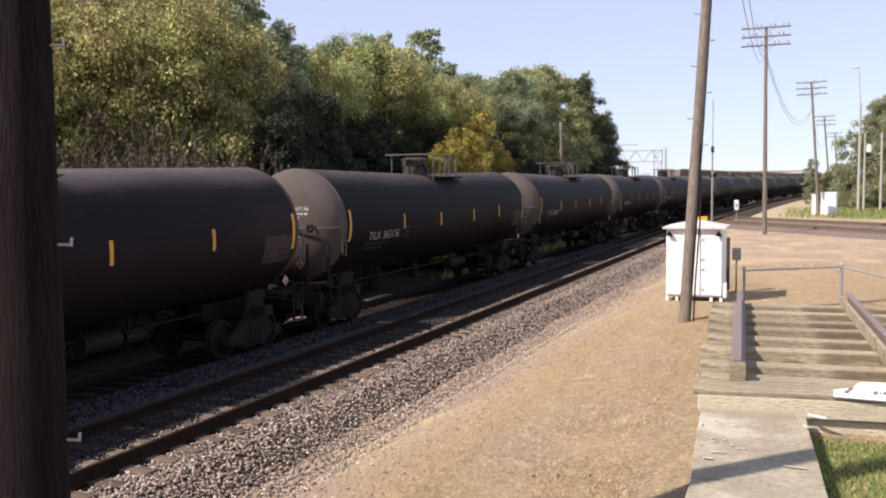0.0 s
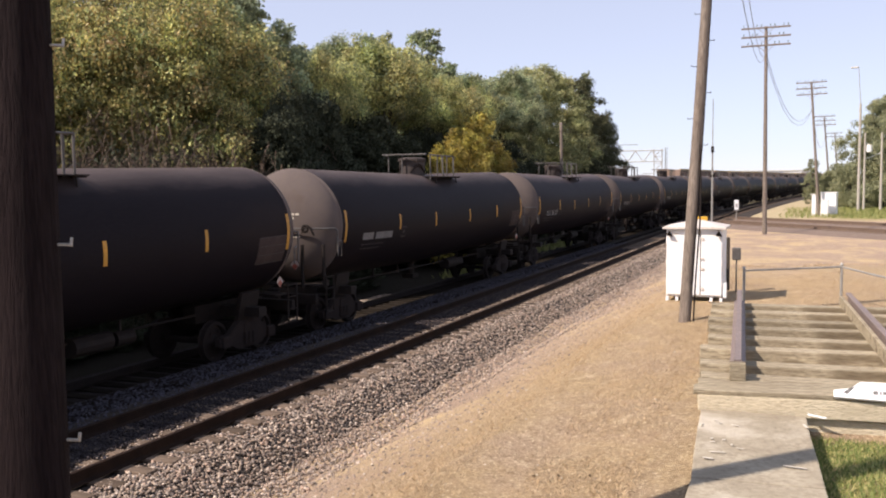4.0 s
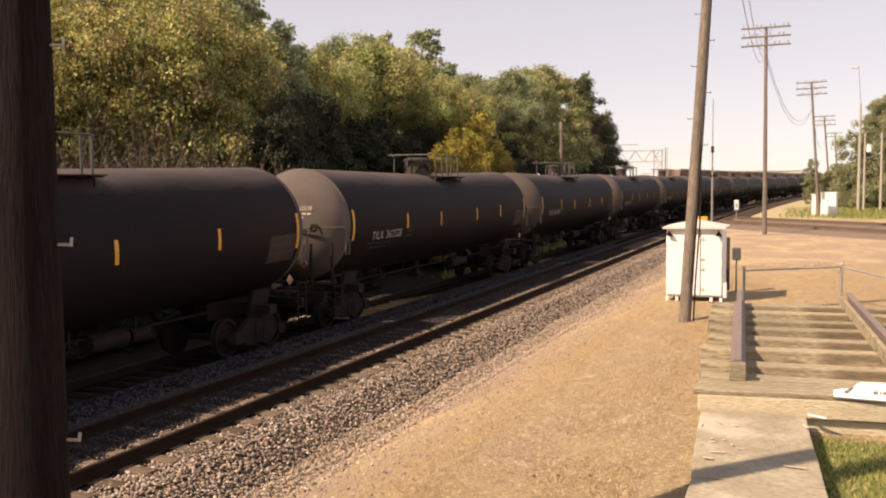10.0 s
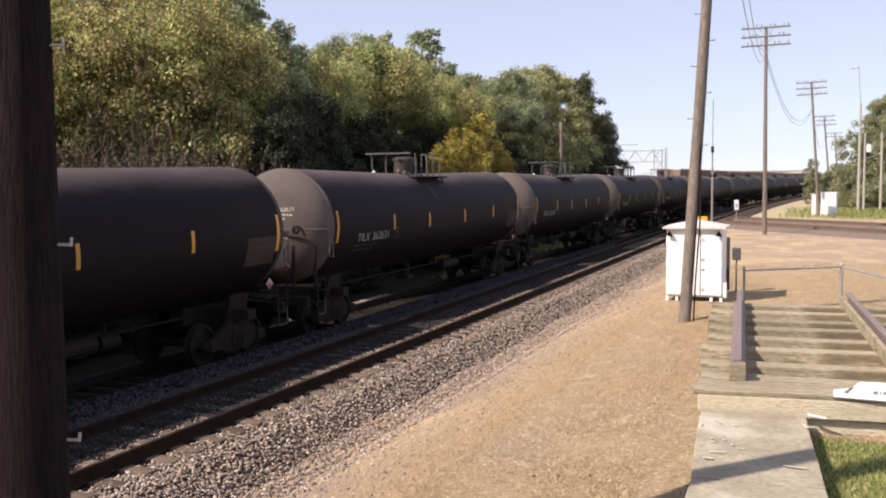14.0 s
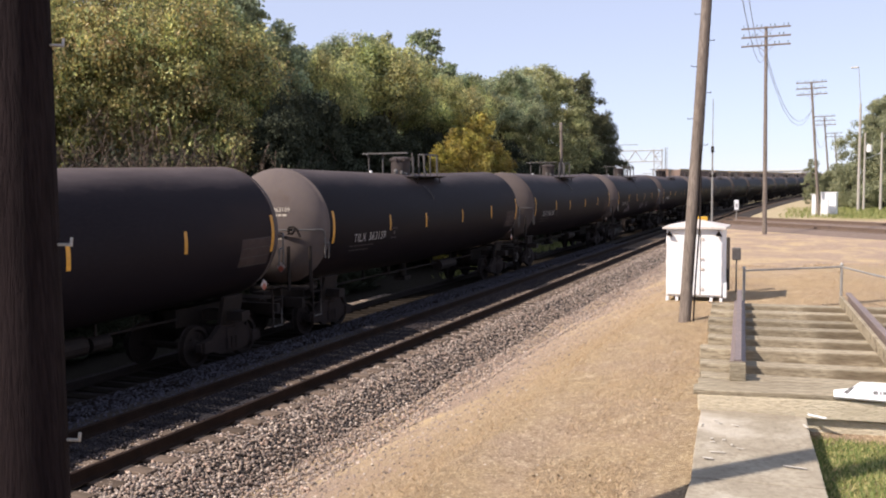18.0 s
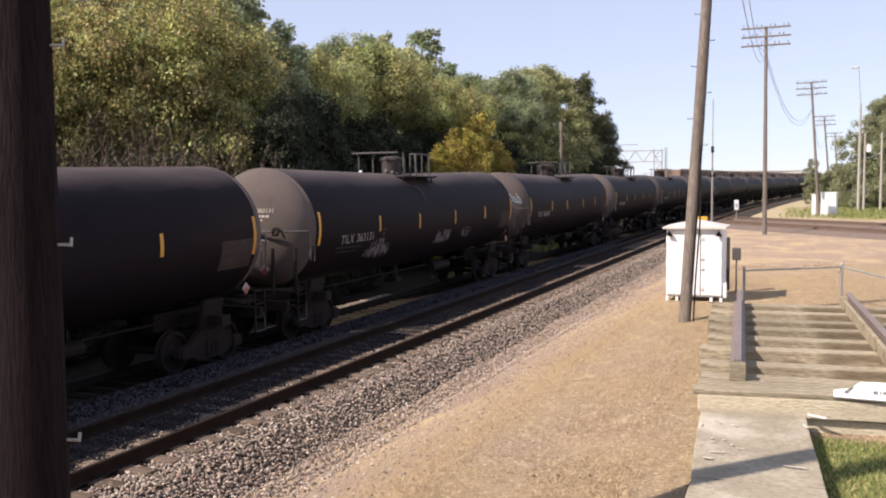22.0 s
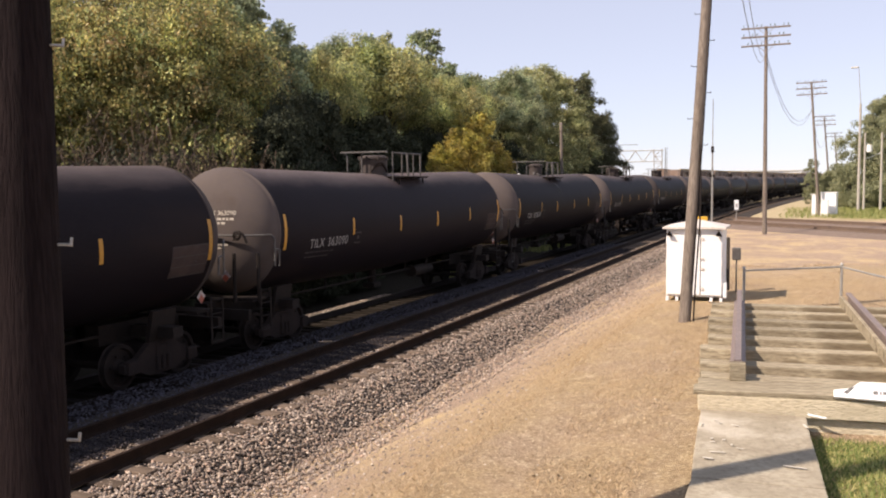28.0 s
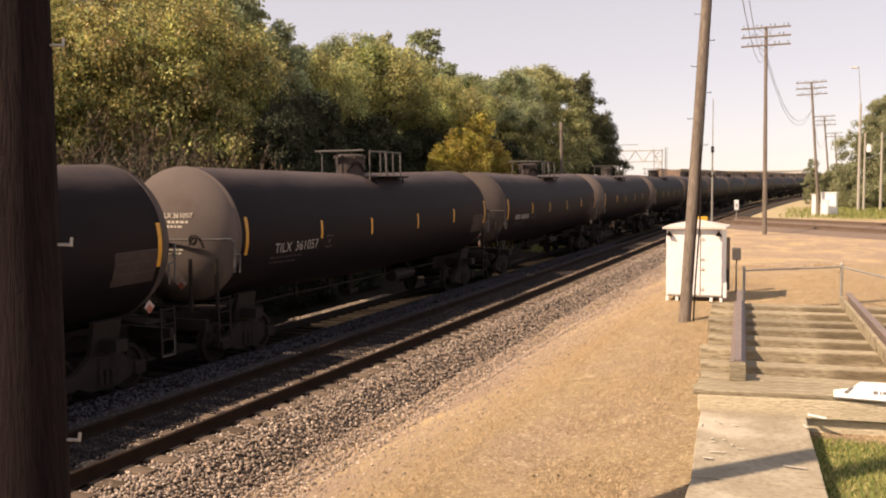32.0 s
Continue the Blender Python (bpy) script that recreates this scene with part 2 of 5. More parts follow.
# ---- mesh helpers ----
def part(name, bm, mat, parent=None, label="", smooth=False):
    """Links a bmesh, or a mesh, as one object under parent."""
    if isinstance(bm, bmesh.types.BMesh):
        me = bpy.data.meshes.new(name)
        bm.to_mesh(me)
        bm.free()
    else:
        me = bm
    if mat and not me.materials:
        me.materials.append(mat)
    if smooth:
        me.shade_smooth()
    ob = new(name, me)
    if parent:
        ob.parent = parent
    if label:
        tagged(ob, label)
    return ob


def thing(name, label, category, m=None, group="", kind=""):
    ob = tagged(new(name), label, category, group, kind)
    if m is not None:
        ob.matrix_basis = m
    return ob


def box(bm, c, s, m=None, bevel=0.0):
    """A box of size s round c, in the space m."""
    r = bmesh.ops.create_cube(bm, size=1.0, matrix=(m or Matrix()) @ Matrix.Translation(c) @ Matrix.Diagonal((*s, 1)))
    if bevel:
        es = list({e for v in r["verts"] for e in v.link_edges})
        bmesh.ops.bevel(bm, geom=es, offset=bevel, segments=2, affect="EDGES", profile=0.6)
    return r["verts"]


def tube(bm, p, q, r1, r2=None, seg=8, caps=True):
    """A round bar from p to q."""
    p, q = Vector(p), Vector(q)
    d = q - p
    m = Matrix.Translation((p + q) / 2) @ d.to_track_quat("Z", "Y").to_matrix().to_4x4()
    return bmesh.ops.create_cone(bm, cap_ends=caps, segments=seg, radius1=r1, radius2=r1 if r2 is None else r2, depth=d.length, matrix=m)["verts"]


def bent(bm, pts, r, seg=6):
    """One connected bar through the points."""
    pts = [Vector(p) for p in pts]
    rings, side = [], None
    for i, p in enumerate(pts):
        d0 = (p - pts[i - 1]).normalized() if i else (pts[1] - p).normalized()
        d1 = (pts[i + 1] - p).normalized() if i + 1 < len(pts) else d0
        t = (d0 + d1).normalized()
        ref = side if side is not None else (Vector((0, 0, 1)) if abs(t.z) < 0.9 else Vector((1, 0, 0)))
        side = (ref - t * ref.dot(t)).normalized()
        up = t.cross(side)
        k = 1 / max(0.5, d0.dot(t))
        rings.append([bm.verts.new(p + (side * math.cos(2 * math.pi * q / seg) + up * math.sin(2 * math.pi * q / seg)) * r * k) for q in range(seg)])
    for A, B in zip(rings, rings[1:]):
        for q in range(seg):
            w = (q + 1) % seg
            bm.faces.new((A[q], A[w], B[w], B[q]))
    bm.faces.new(rings[0][::-1]), bm.faces.new(rings[-1])


def lathe(bm, prof, seg=48, m=None):
    """Turns a profile of (radius, along) round the local Y axis."""
    m = m or Matrix()
    rings = []
    for r, y in prof:
        if r < 1e-5:
            rings.append([bm.verts.new(m @ Vector((0, y, 0)))])
        else:
            rings.append([bm.verts.new(m @ Vector((r * math.sin(2 * math.pi * i / seg), y, r * math.cos(2 * math.pi * i / seg)))) for i in range(seg)])
    for A, B in zip(rings, rings[1:]):
        for i in range(seg):
            j = (i + 1) % seg
            f = [A[i % len(A)], B[i % len(B)], B[j % len(B)], A[j % len(A)]]
            f = [v for k, v in enumerate(f) if v not in f[:k]]
            if len(f) > 2:
                bm.faces.new(f)
    bmesh.ops.recalc_face_normals(bm, faces=bm.faces)


def arrays(name, verts, faces):
    """A mesh from numpy arrays of vertices and of faces with one count of corners."""
    me = bpy.data.meshes.new(name)
    n, k = len(faces), faces.shape[1]
    me.vertices.add(len(verts))
    me.vertices.foreach_set("co", np.asarray(verts, np.float32).ravel())
    me.loops.add(n * k)
    me.loops.foreach_set("vertex_index", np.asarray(faces, np.int32).ravel())
    me.polygons.add(n)
    me.polygons.foreach_set("loop_start", np.arange(0, n * k, k, dtype=np.int32))
    me.update(calc_edges=True)
    me.validate()
    return me


def lettering(name, text, size, mat, parent, m, shear=0.0, space=1.0):
    """Flat letters as a mesh, upright in the local XZ plane of m."""
    cu = bpy.data.curves.new(name, "FONT")
    cu.body, cu.size, cu.shear, cu.space_character, cu.extrude, cu.offset = text, size, shear, space, 0.002, 0.003 * size
    tmp = bpy.data.objects.new(name, cu)
    scene.collection.objects.link(tmp)
    bpy.context.view_layer.update()
    me = bpy.data.meshes.new_from_object(tmp.evaluated_get(bpy.context.evaluated_depsgraph_get()))
    bpy.data.objects.remove(tmp)
    bpy.data.curves.remove(cu)
    me.transform(m @ pose(0, 0, 0, 90))
    me.materials.clear()
    return part(name, me, mat, parent)


# ---- plan ----
BEND, RADIUS = 75.0, 1400.0     # the line runs straight along +Y, then bends to the right
NEAR, FAR = -9.47, -13.35       # centre lines of the two tracks
NEAR_Z, FAR_Z = 0.0, -0.37      # tops of their rails
GAUGE = 1.51


def along(off, s):
    """Place and heading (degrees) at s along the line with that offset."""
    if s <= BEND:
        return Vector((off, s, 0)), 0.0
    r = RADIUS - off
    th = (s - BEND) / r
    return Vector((RADIUS - r * math.cos(th), BEND + r * math.sin(th), 0)), -math.degrees(th)


def ease(v):
    v = min(1.0, max(0.0, v))
    return v * v * (3 - 2 * v)


def ground_z(x, y):
    """The bank: low beside the tracks, high round the display track, falling away to the crossing."""
    if x < -2.6:
        p = -0.5 + 1.95 * min(1.0, max(0.0, (x + 6.4) / 3.8))
    else:
        p = 1.45 + 0.17 * ease((x + 2.6 - 1.5 * ease((y - 14.0) / 1.8)) / 1.6)
        p -= 0.12 * (1 - ease((x + 1.0) / 0.3)) * (1 - ease((y - 7.0) / 1.0)) * ease((x + 2.6) / 0.6)
    p -= 0.17 * ease((x + 0.3) / 0.25) * (1 - ease((y - 8.2) / 0.4))      # the lawn lies lower than the walk
    far = 1 - ease((y - 19) / 30)
    return -0.5 - 0.5 * ease((-10.8 - x) / 1.2) + (p + 0.5) * far + 0.03 * noise.noise((x * 0.5, y * 0.5, 0)) * far


DOMEM = material("dusty_manway_paint", (0.05, 0.041, 0.039), (0.066, 0.054, 0.05), rough=0.75, spec=0.2, scale=4, fine=25, bump=0.08)
DATAM = material("worn_stencil", (0.06, 0.052, 0.05), (0.036, 0.031, 0.03), rough=0.8, scale=9, fine=30, bump=0.0)


# ---- ground ----
def build_ground():
    xs = sorted(set([-3000, -1200, -500, -200, -100, -60, -40, -30] + [round(-24 + 0.5 * i, 2) for i in range(64)] + [9, 11, 14, 18, 25, 40, 60, 100, 200, 500, 1200, 3000]))
    ys = sorted(set([-3000, -1000, -300, -100, -40, -20] + [round(-10 + 0.6 * i, 2) for i in range(110)] + [60, 66, 73, 82, 95, 110, 130, 160, 200, 260, 340, 500, 900, 1600, 3000]))
    v = np.array([(x, y, ground_z(x, y)) for y in ys for x in xs])
    w = len(xs)
    i = np.array([(r * w + c, r * w + c + 1, (r + 1) * w + c + 1, (r + 1) * w + c) for r in range(len(ys) - 1) for c in range(w - 1)])
    m = bpy.data.materials.new("dry_ground")
    m.use_nodes = True
    n, l = m.node_tree.nodes, m.node_tree.links
    b = n["Principled BSDF"]
    b.inputs["Roughness"].default_value, b.inputs["Specular IOR Level"].default_value = 0.95, 0.15
    tc = n.new("ShaderNodeTexCoord")

    def tex(scale, detail=6, rough=0.65, distort=0.0):
        t = n.new("ShaderNodeTexNoise")
        t.inputs["Scale"].default_value, t.inputs["Detail"].default_value = scale, detail
        t.inputs["Roughness"].default_value, t.inputs["Distortion"].default_value = rough, distort
        l.new(tc.outputs["Object"], t.inputs["Vector"])
        return t.outputs["Fac"]

    def rng(src, lo, hi, a=0.0, z=1.0):
        r = n.new("ShaderNodeMapRange")
        for k, val in enumerate((lo, hi, a, z)):
            r.inputs[k + 1].default_value = val
        l.new(src, r.inputs[0])
        return r.outputs[0]

    def mix(fac, c1, c2):
        x = n.new("ShaderNodeMix")
        x.data_type = "RGBA"
        for sock, val in ((x.inputs[0], fac), (x.inputs[6], c1), (x.inputs[7], c2)):
            if isinstance(val, tuple):
                sock.default_value = (*val, 1)
            else:
                l.new(val, sock)
        return x.outputs[2]

    def calc(op, p, q):
        x = n.new("ShaderNodeMath")
        x.operation = op
        for sock, val in ((x.inputs[0], p), (x.inputs[1], q)):
            if isinstance(val, (int, float)):
                sock.default_value = val
            else:
                l.new(val, sock)
        return x.outputs[0]
    fine, mid, wide = tex(55, 8), tex(7, 6), tex(0.8, 5)
    sep = n.new("ShaderNodeSeparateXYZ")
    l.new(tc.outputs["Object"], sep.inputs[0])
    X, Y = sep.outputs[0], sep.outputs[1]
    straw = mix(rng(fine, 0.35, 0.68), (0.60, 0.457, 0.272), (0.21, 0.151, 0.088))
    straw = mix(rng(mid, 0.4, 0.7), straw, (0.50, 0.372, 0.215))
    bare = mix(rng(fine, 0.35, 0.7), (0.55, 0.415, 0.305), (0.23, 0.168, 0.124))
    near = mix(rng(wide, 0.46, 0.66, 0.0, 0.7), straw, bare)
    near = mix(rng(tex(9.0, 5, 0.7, 0.6), 0.48, 0.68, 0.0, 0.5), near, (0.27, 0.185, 0.11))
    near = mix(rng(tex(24.0, 5, 0.75), 0.5, 0.62, 0.0, 0.65), near, (0.19, 0.133, 0.08))
    near = mix(rng(tex(31.0, 4, 0.7), 0.56, 0.66, 0.0, 0.8), near, (0.80, 0.66, 0.45))
    near = mix(rng(tex(2.3, 7, 0.7, 1.2), 0.5, 0.75, 0.0, 0.5), near, (0.27, 0.185, 0.115))
    near = mix(rng(tex(0.9, 6, 0.7, 1.0), 0.5, 0.7, 0.0, 0.4), near, (0.49, 0.35, 0.22))
    near = mix(rng(tex(3.4, 7, 0.7, 0.8), 0.56, 0.72, 0.0, 0.6), near, (0.74, 0.60, 0.40))
    grit = mix(rng(fine, 0.35, 0.65), (0.42, 0.315, 0.235), (0.235, 0.175, 0.135))
    grit = mix(rng(mid, 0.4, 0.7), grit, (0.45, 0.34, 0.25))
    grit = mix(rng(tex(0.28, 7, 0.7, 1.0), 0.47, 0.62, 0.0, 0.85), grit, (0.55, 0.42, 0.24))
    grit = mix(rng(tex(1.6, 7, 0.75, 1.5), 0.55, 0.75, 0.0, 0.7), grit, (0.13, 0.10, 0.075))
    wob = calc("MULTIPLY", wide, 4.0)
    far = rng(calc("ADD", Y, wob), 24, 34)
    side = rng(calc("ADD", X, calc("MULTIPLY", wide, 1.6)), -1.9, -4.7)
    col = mix(calc("MAXIMUM", far, side), near, grit)
    weeds = mix(rng(calc("ADD", X, wob), 2.0, 6.0), mix(rng(mid, 0.4, 0.65), (0.44, 0.36, 0.23), (0.34, 0.29, 0.17)), mix(rng(mid, 0.4, 0.65), (0.30, 0.28, 0.11), (0.14, 0.16, 0.05)))
    col = mix(rng(calc("ADD", Y, wob), 96, 104), col, weeds)
    # shade of the wood and the train put into a near-black ground colour
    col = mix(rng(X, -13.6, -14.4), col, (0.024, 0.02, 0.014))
    l.new(col, b.inputs["Base Color"])
    bp = n.new("ShaderNodeBump")
    bp.inputs["Strength"].default_value, bp.inputs["Distance"].default_value = 1.0, 0.04
    l.new(fine, bp.inputs["Height"])
    l.new(bp.outputs["Normal"], b.inputs["Normal"])
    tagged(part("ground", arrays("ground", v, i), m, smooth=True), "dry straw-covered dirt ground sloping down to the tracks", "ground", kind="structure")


build_ground()


def ribbon(bm, off, s0, s1, prof, step=3.0):
    """Sweeps an open profile of (sideways, height) along the line."""
    n = max(2, int((s1 - s0) / step))
    rows = []
    for k in range(n + 1):
        p, h = along(off, s0 + (s1 - s0) * k / n)
        m = Matrix.Translation(p) @ pose(0, 0, 0, 0, 0, h)
        rows.append([bm.verts.new(m @ Vector((u, 0, z))) for u, z in prof])
    for A, B in zip(rows, rows[1:]):
        for i in range(len(prof) - 1):
            bm.faces.new((A[i], A[i + 1], B[i + 1], B[i]))
    bmesh.ops.recalc_face_normals(bm, faces=bm.faces)


RAIL = [(-0.075, 0), (-0.075, 0.012), (-0.012, 0.03), (-0.010, 0.135), (-0.037, 0.148), (-0.037, 0.172), (-0.03, 0.18), (0.03, 0.18),
        (0.037, 0.172), (0.037, 0.148), (0.010, 0.135), (0.012, 0.03), (0.075, 0.012), (0.075, 0)]


def tie_mesh(name, length=2.6, wide=0.23, high=0.18):
    bm = bmesh.new()
    box(bm, (0, 0, 0), (length, wide, high), bevel=0.012)
    for v in bm.verts:
        v.co += Vector((noise.noise(v.co * 3) * 0.02, noise.noise(v.co * 5 + Vector((4, 0, 0))) * 0.008, noise.noise(v.co * 2 + Vector((9, 0, 0))) * 0.008))
    me = bpy.data.meshes.new(name)
    bm.to_mesh(me)
    bm.free()
    me.materials.append(TIE)
    return me


TIE_MESHES = [tie_mesh("tie") for _ in range(3)]
# oil and the shade under the train, both in the tie colour
BLACKTIE = material("shaded_oily_tie", (0.0208, 0.0176, 0.0144), (0.032, 0.0264, 0.0216), rough=0.95, spec=0.02, scale=3, fine=16, bump=0.5, stretch=(0.3, 3, 3), spread=0.25)
BLACK_TIES = [tie_mesh("shaded_oily_tie") for _ in range(2)]
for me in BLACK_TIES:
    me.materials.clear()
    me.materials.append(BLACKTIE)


def build_track(name, label, off, top, s0, s1, near_ties, lo, hi, shaded_bed=None):
    tr = thing(name, label, "railway track", kind="structure")
    bm = bmesh.new()
    ribbon(bm, off, s0, s1, [(-2.6, -0.95), (-1.75, -0.24), (0, -0.22), (1.75, -0.24), (2.75, -0.62)])
    bed = part("ballast_bed", bm, shaded_bed or GRIT, tr, smooth=True)
    for v in bed.data.vertices:
        v.co.z += top + 0.03 * noise.noise(v.co * 1.7)
    for side in (-1, 1):
        bm = bmesh.new()
        ribbon(bm, off, s0, s1, [(u + side * GAUGE / 2, z - 0.18 + top) for u, z in RAIL], 8.0)
        part("rail", bm, STEEL if shaded_bed else RAILTOP, tr)
    rnd = random.Random(7)
    s, rest = lo, bmesh.new()
    while s < hi:
        p, h = along(off, s)
        m = Matrix.Translation((p.x + rnd.uniform(-0.04, 0.04), p.y, top - 0.18 - 0.09 + rnd.uniform(-0.008, 0.004))) @ pose(0, 0, 0, 0, 0, h + rnd.uniform(-1, 1))
        if s < near_ties:
            t = new("tie", rnd.choice(BLACK_TIES if shaded_bed else TIE_MESHES))
            t.parent, t.matrix_basis = tr, m
        else:
            box(rest, (0, 0, 0), (2.6, 0.23, 0.18), m)
        s += 0.53
    if len(rest.verts):
        tagged(part("far_ties", rest, BLACKTIE if shaded_bed else TIE, tr), kind="stuff")
    return tr


GRIT = material("ballast_grit", (0.055, 0.047, 0.042), (0.08, 0.068, 0.058), rough=0.95, spec=0.05, scale=4, fine=26, bump=0.9, third=(0.042, 0.036, 0.033), depth=0.05)
build_track("near_track", "railway track of rusty rails on weathered timber ties", NEAR, NEAR_Z, -30, 330, 90, 4, 200)
# bed, ties and rails take dark colours for oil and the train's shade
build_track("far_track", "railway track under the train on dark ballast", FAR, FAR_Z, -60, 420, 40, 5, 130, material("shaded_oily_ballast", (0.046, 0.039, 0.040), (0.060, 0.051, 0.051), rough=0.95, spec=0.02, scale=3, fine=24, bump=0.8, third=(0.037, 0.032, 0.033), depth=0.05))


def scatter_stones(name, label, count, place, sizes, mat, seed):
    """Loose stones, joined: squashed and turned octahedra with cut corners."""
    r = np.random.RandomState(seed)
    base = np.array([(1, 0, 0), (-1, 0, 0), (0, 1, 0), (0, -1, 0), (0, 0, 1), (0, 0, -1)], float)
    fac = np.array([(0, 2, 4), (2, 1, 4), (1, 3, 4), (3, 0, 4), (2, 0, 5), (1, 2, 5), (3, 1, 5), (0, 3, 5)])
    pts = place(r, count)
    n = len(pts)
    sz = r.uniform(sizes[0], sizes[1], (n, 1, 1)) * r.uniform(0.6, 1.2, (n, 6, 1))
    q = np.linalg.qr(r.normal(size=(n, 3, 3)))[0]
    V = np.einsum("nij,kj->nki", q, base) * sz * np.array([1, 1, 0.75]) + pts[:, None, :]
    Fs = fac[None] + 6 * np.arange(n)[:, None, None]
    return tagged(part(name, arrays(name, V.reshape(-1, 3), Fs.reshape(-1, 3)), mat), label, "ballast", kind="stuff")


def shoulder(r, n):
    y = 3.5 + 60 * r.random(n) ** 1.9
    u = r.uniform(0.0, 1.0, n)
    x = NEAR + 0.95 + u * 2.45 + r.normal(0, 0.16, n) * (u > 0.9)
    bed = np.where(x < NEAR + 1.75, -0.23, -0.24 - (x - NEAR - 1.75) * 0.38)
    gz = np.array([ground_z(a, b) for a, b in zip(x, y)])
    return np.c_[x, y, np.maximum(bed, gz) + 0.01 + r.uniform(-0.02, 0.03, n)]


def between(r, n):
    y = 6 + 50 * r.random(n) ** 1.8
    x = r.uniform(FAR + 0.9, NEAR + 0.5, n)
    return np.c_[x, y, np.where(x > NEAR - 1.75, -0.225, -0.33) + r.uniform(-0.03, 0.02, n)]


scatter_stones("ballast", "grey-brown crushed stone ballast beside the near rail", 62000, shoulder, (0.015, 0.04), STONE, 3)
scatter_stones("ballast", "grey crushed stone ballast between the tracks, shade in its colour", 30000, between, (0.016, 0.036), SHADE_STONE, 4)


def cribs(r, n):
    y = 5 + 45 * r.random(n) ** 1.8
    x = r.uniform(NEAR - 0.65, NEAR + 0.12, n)
    return np.c_[x, y, -0.176 + r.uniform(-0.03, 0.014, n)]


def sun_strip(r, n):
    y = 5 + 55 * r.random(n) ** 1.8
    x = NEAR + 0.67 - 0.6 * r.random(n) ** 1.2
    return np.c_[x, y, -0.195 + r.uniform(-0.02, 0.015, n)]


# dark stones stand for the shade, pale ones for the sunlit strip
scatter_stones("ballast", "dark crushed stone ballast between the near rails, shade in its colour", 32000, cribs, (0.014, 0.032), SHADE_CRIB, 5)
scatter_stones("ballast", "pale grey-brown ballast standing for the sunlit strip by the near rail", 9000, sun_strip, (0.012, 0.028), STONE, 15)


def sun_patch(r, n):
    x = r.uniform(-15.35, -14.6, n)
    return np.c_[x, r.uniform(23.6, 30.2, n), FAR_Z - 0.24 - np.maximum(0, FAR - 1.75 - x) * 0.83 + r.uniform(-0.02, 0.04, n)]


# pale stones laid where a patch of sun shows beyond the train
scatter_stones("sun_patch_ballast", "pale ballast on the far shoulder standing for a patch of sun", 9000, sun_patch, (0.03, 0.065), STONE, 6)

# ---- tank cars ----
CAR = 18.45            # length over the couplers
TANK_R, TANK_Z, TANK_Y = 1.55, 2.77, 7.80
FAR_Y = 8.14            # the tank reaches further from the middle at its far end
SLOPE = 0.0155          # rise of the tank from its middle to each end


def on_shell(y, up, lift=0.004):
    """A place on the near side of the shell, up metres above its middle."""
    r = TANK_R + lift
    return Vector((math.sqrt(max(0.01, r * r - up * up)), y, TANK_Z + up + SLOPE * abs(y)))


def sloped(bm):
    """Lifts the ends: the tank falls a little from both ends to its middle."""
    for v in bm.verts:
        v.co.z += SLOPE * abs(v.co.y)
    return bm


def head_y(x, z, lift=0.008):
    """Where the near domed end lies at x, z."""
    q = min(0.98, math.hypot(x, z - TANK_Z - SLOPE * TANK_Y) / TANK_R)
    return -TANK_Y - 0.74 * math.sqrt(1 - q * q) - lift


def shell_patch(y0, y1, u0, u1, lift=0.004, steps=5):
    bm = bmesh.new()
    rows = []
    for k in range(steps + 1):
        up = u0 + (u1 - u0) * k / steps
        rows.append((bm.verts.new(on_shell(y0, up, lift)), bm.verts.new(on_shell(y1, up, lift))))
    for A, B in zip(rows, rows[1:]):
        bm.faces.new((A[0], A[1], B[1], B[0]))
    return bm


def wheelset_mesh():
    bm = bmesh.new()
    tube(bm, (-1.05, 0, 0), (1.05, 0, 0), 0.075, seg=10)
    for sd in (-1, 1):
        m = Matrix.Translation((sd * 0.755, 0, 0)) @ pose(0, 0, 0, 0, 0, -90 * sd)
        lathe(bm, [(0.0, 0.05), (0.12, 0.06), (0.16, 0.0), (0.36, -0.02), (0.38, 0.05), (0.455, 0.05), (0.46, -0.06), (0.485, -0.085), (0.37, -0.085), (0.34, -0.03), (0.14, -0.05), (0, -0.06)], 22, m)
        for k in range(6):     # cast marks, so that the turning shows
            an = k * math.pi / 3
            box(bm, (sd * 0.80, 0.25 * math.cos(an), 0.25 * math.sin(an)), (0.03, 0.05, 0.05))
    return bm


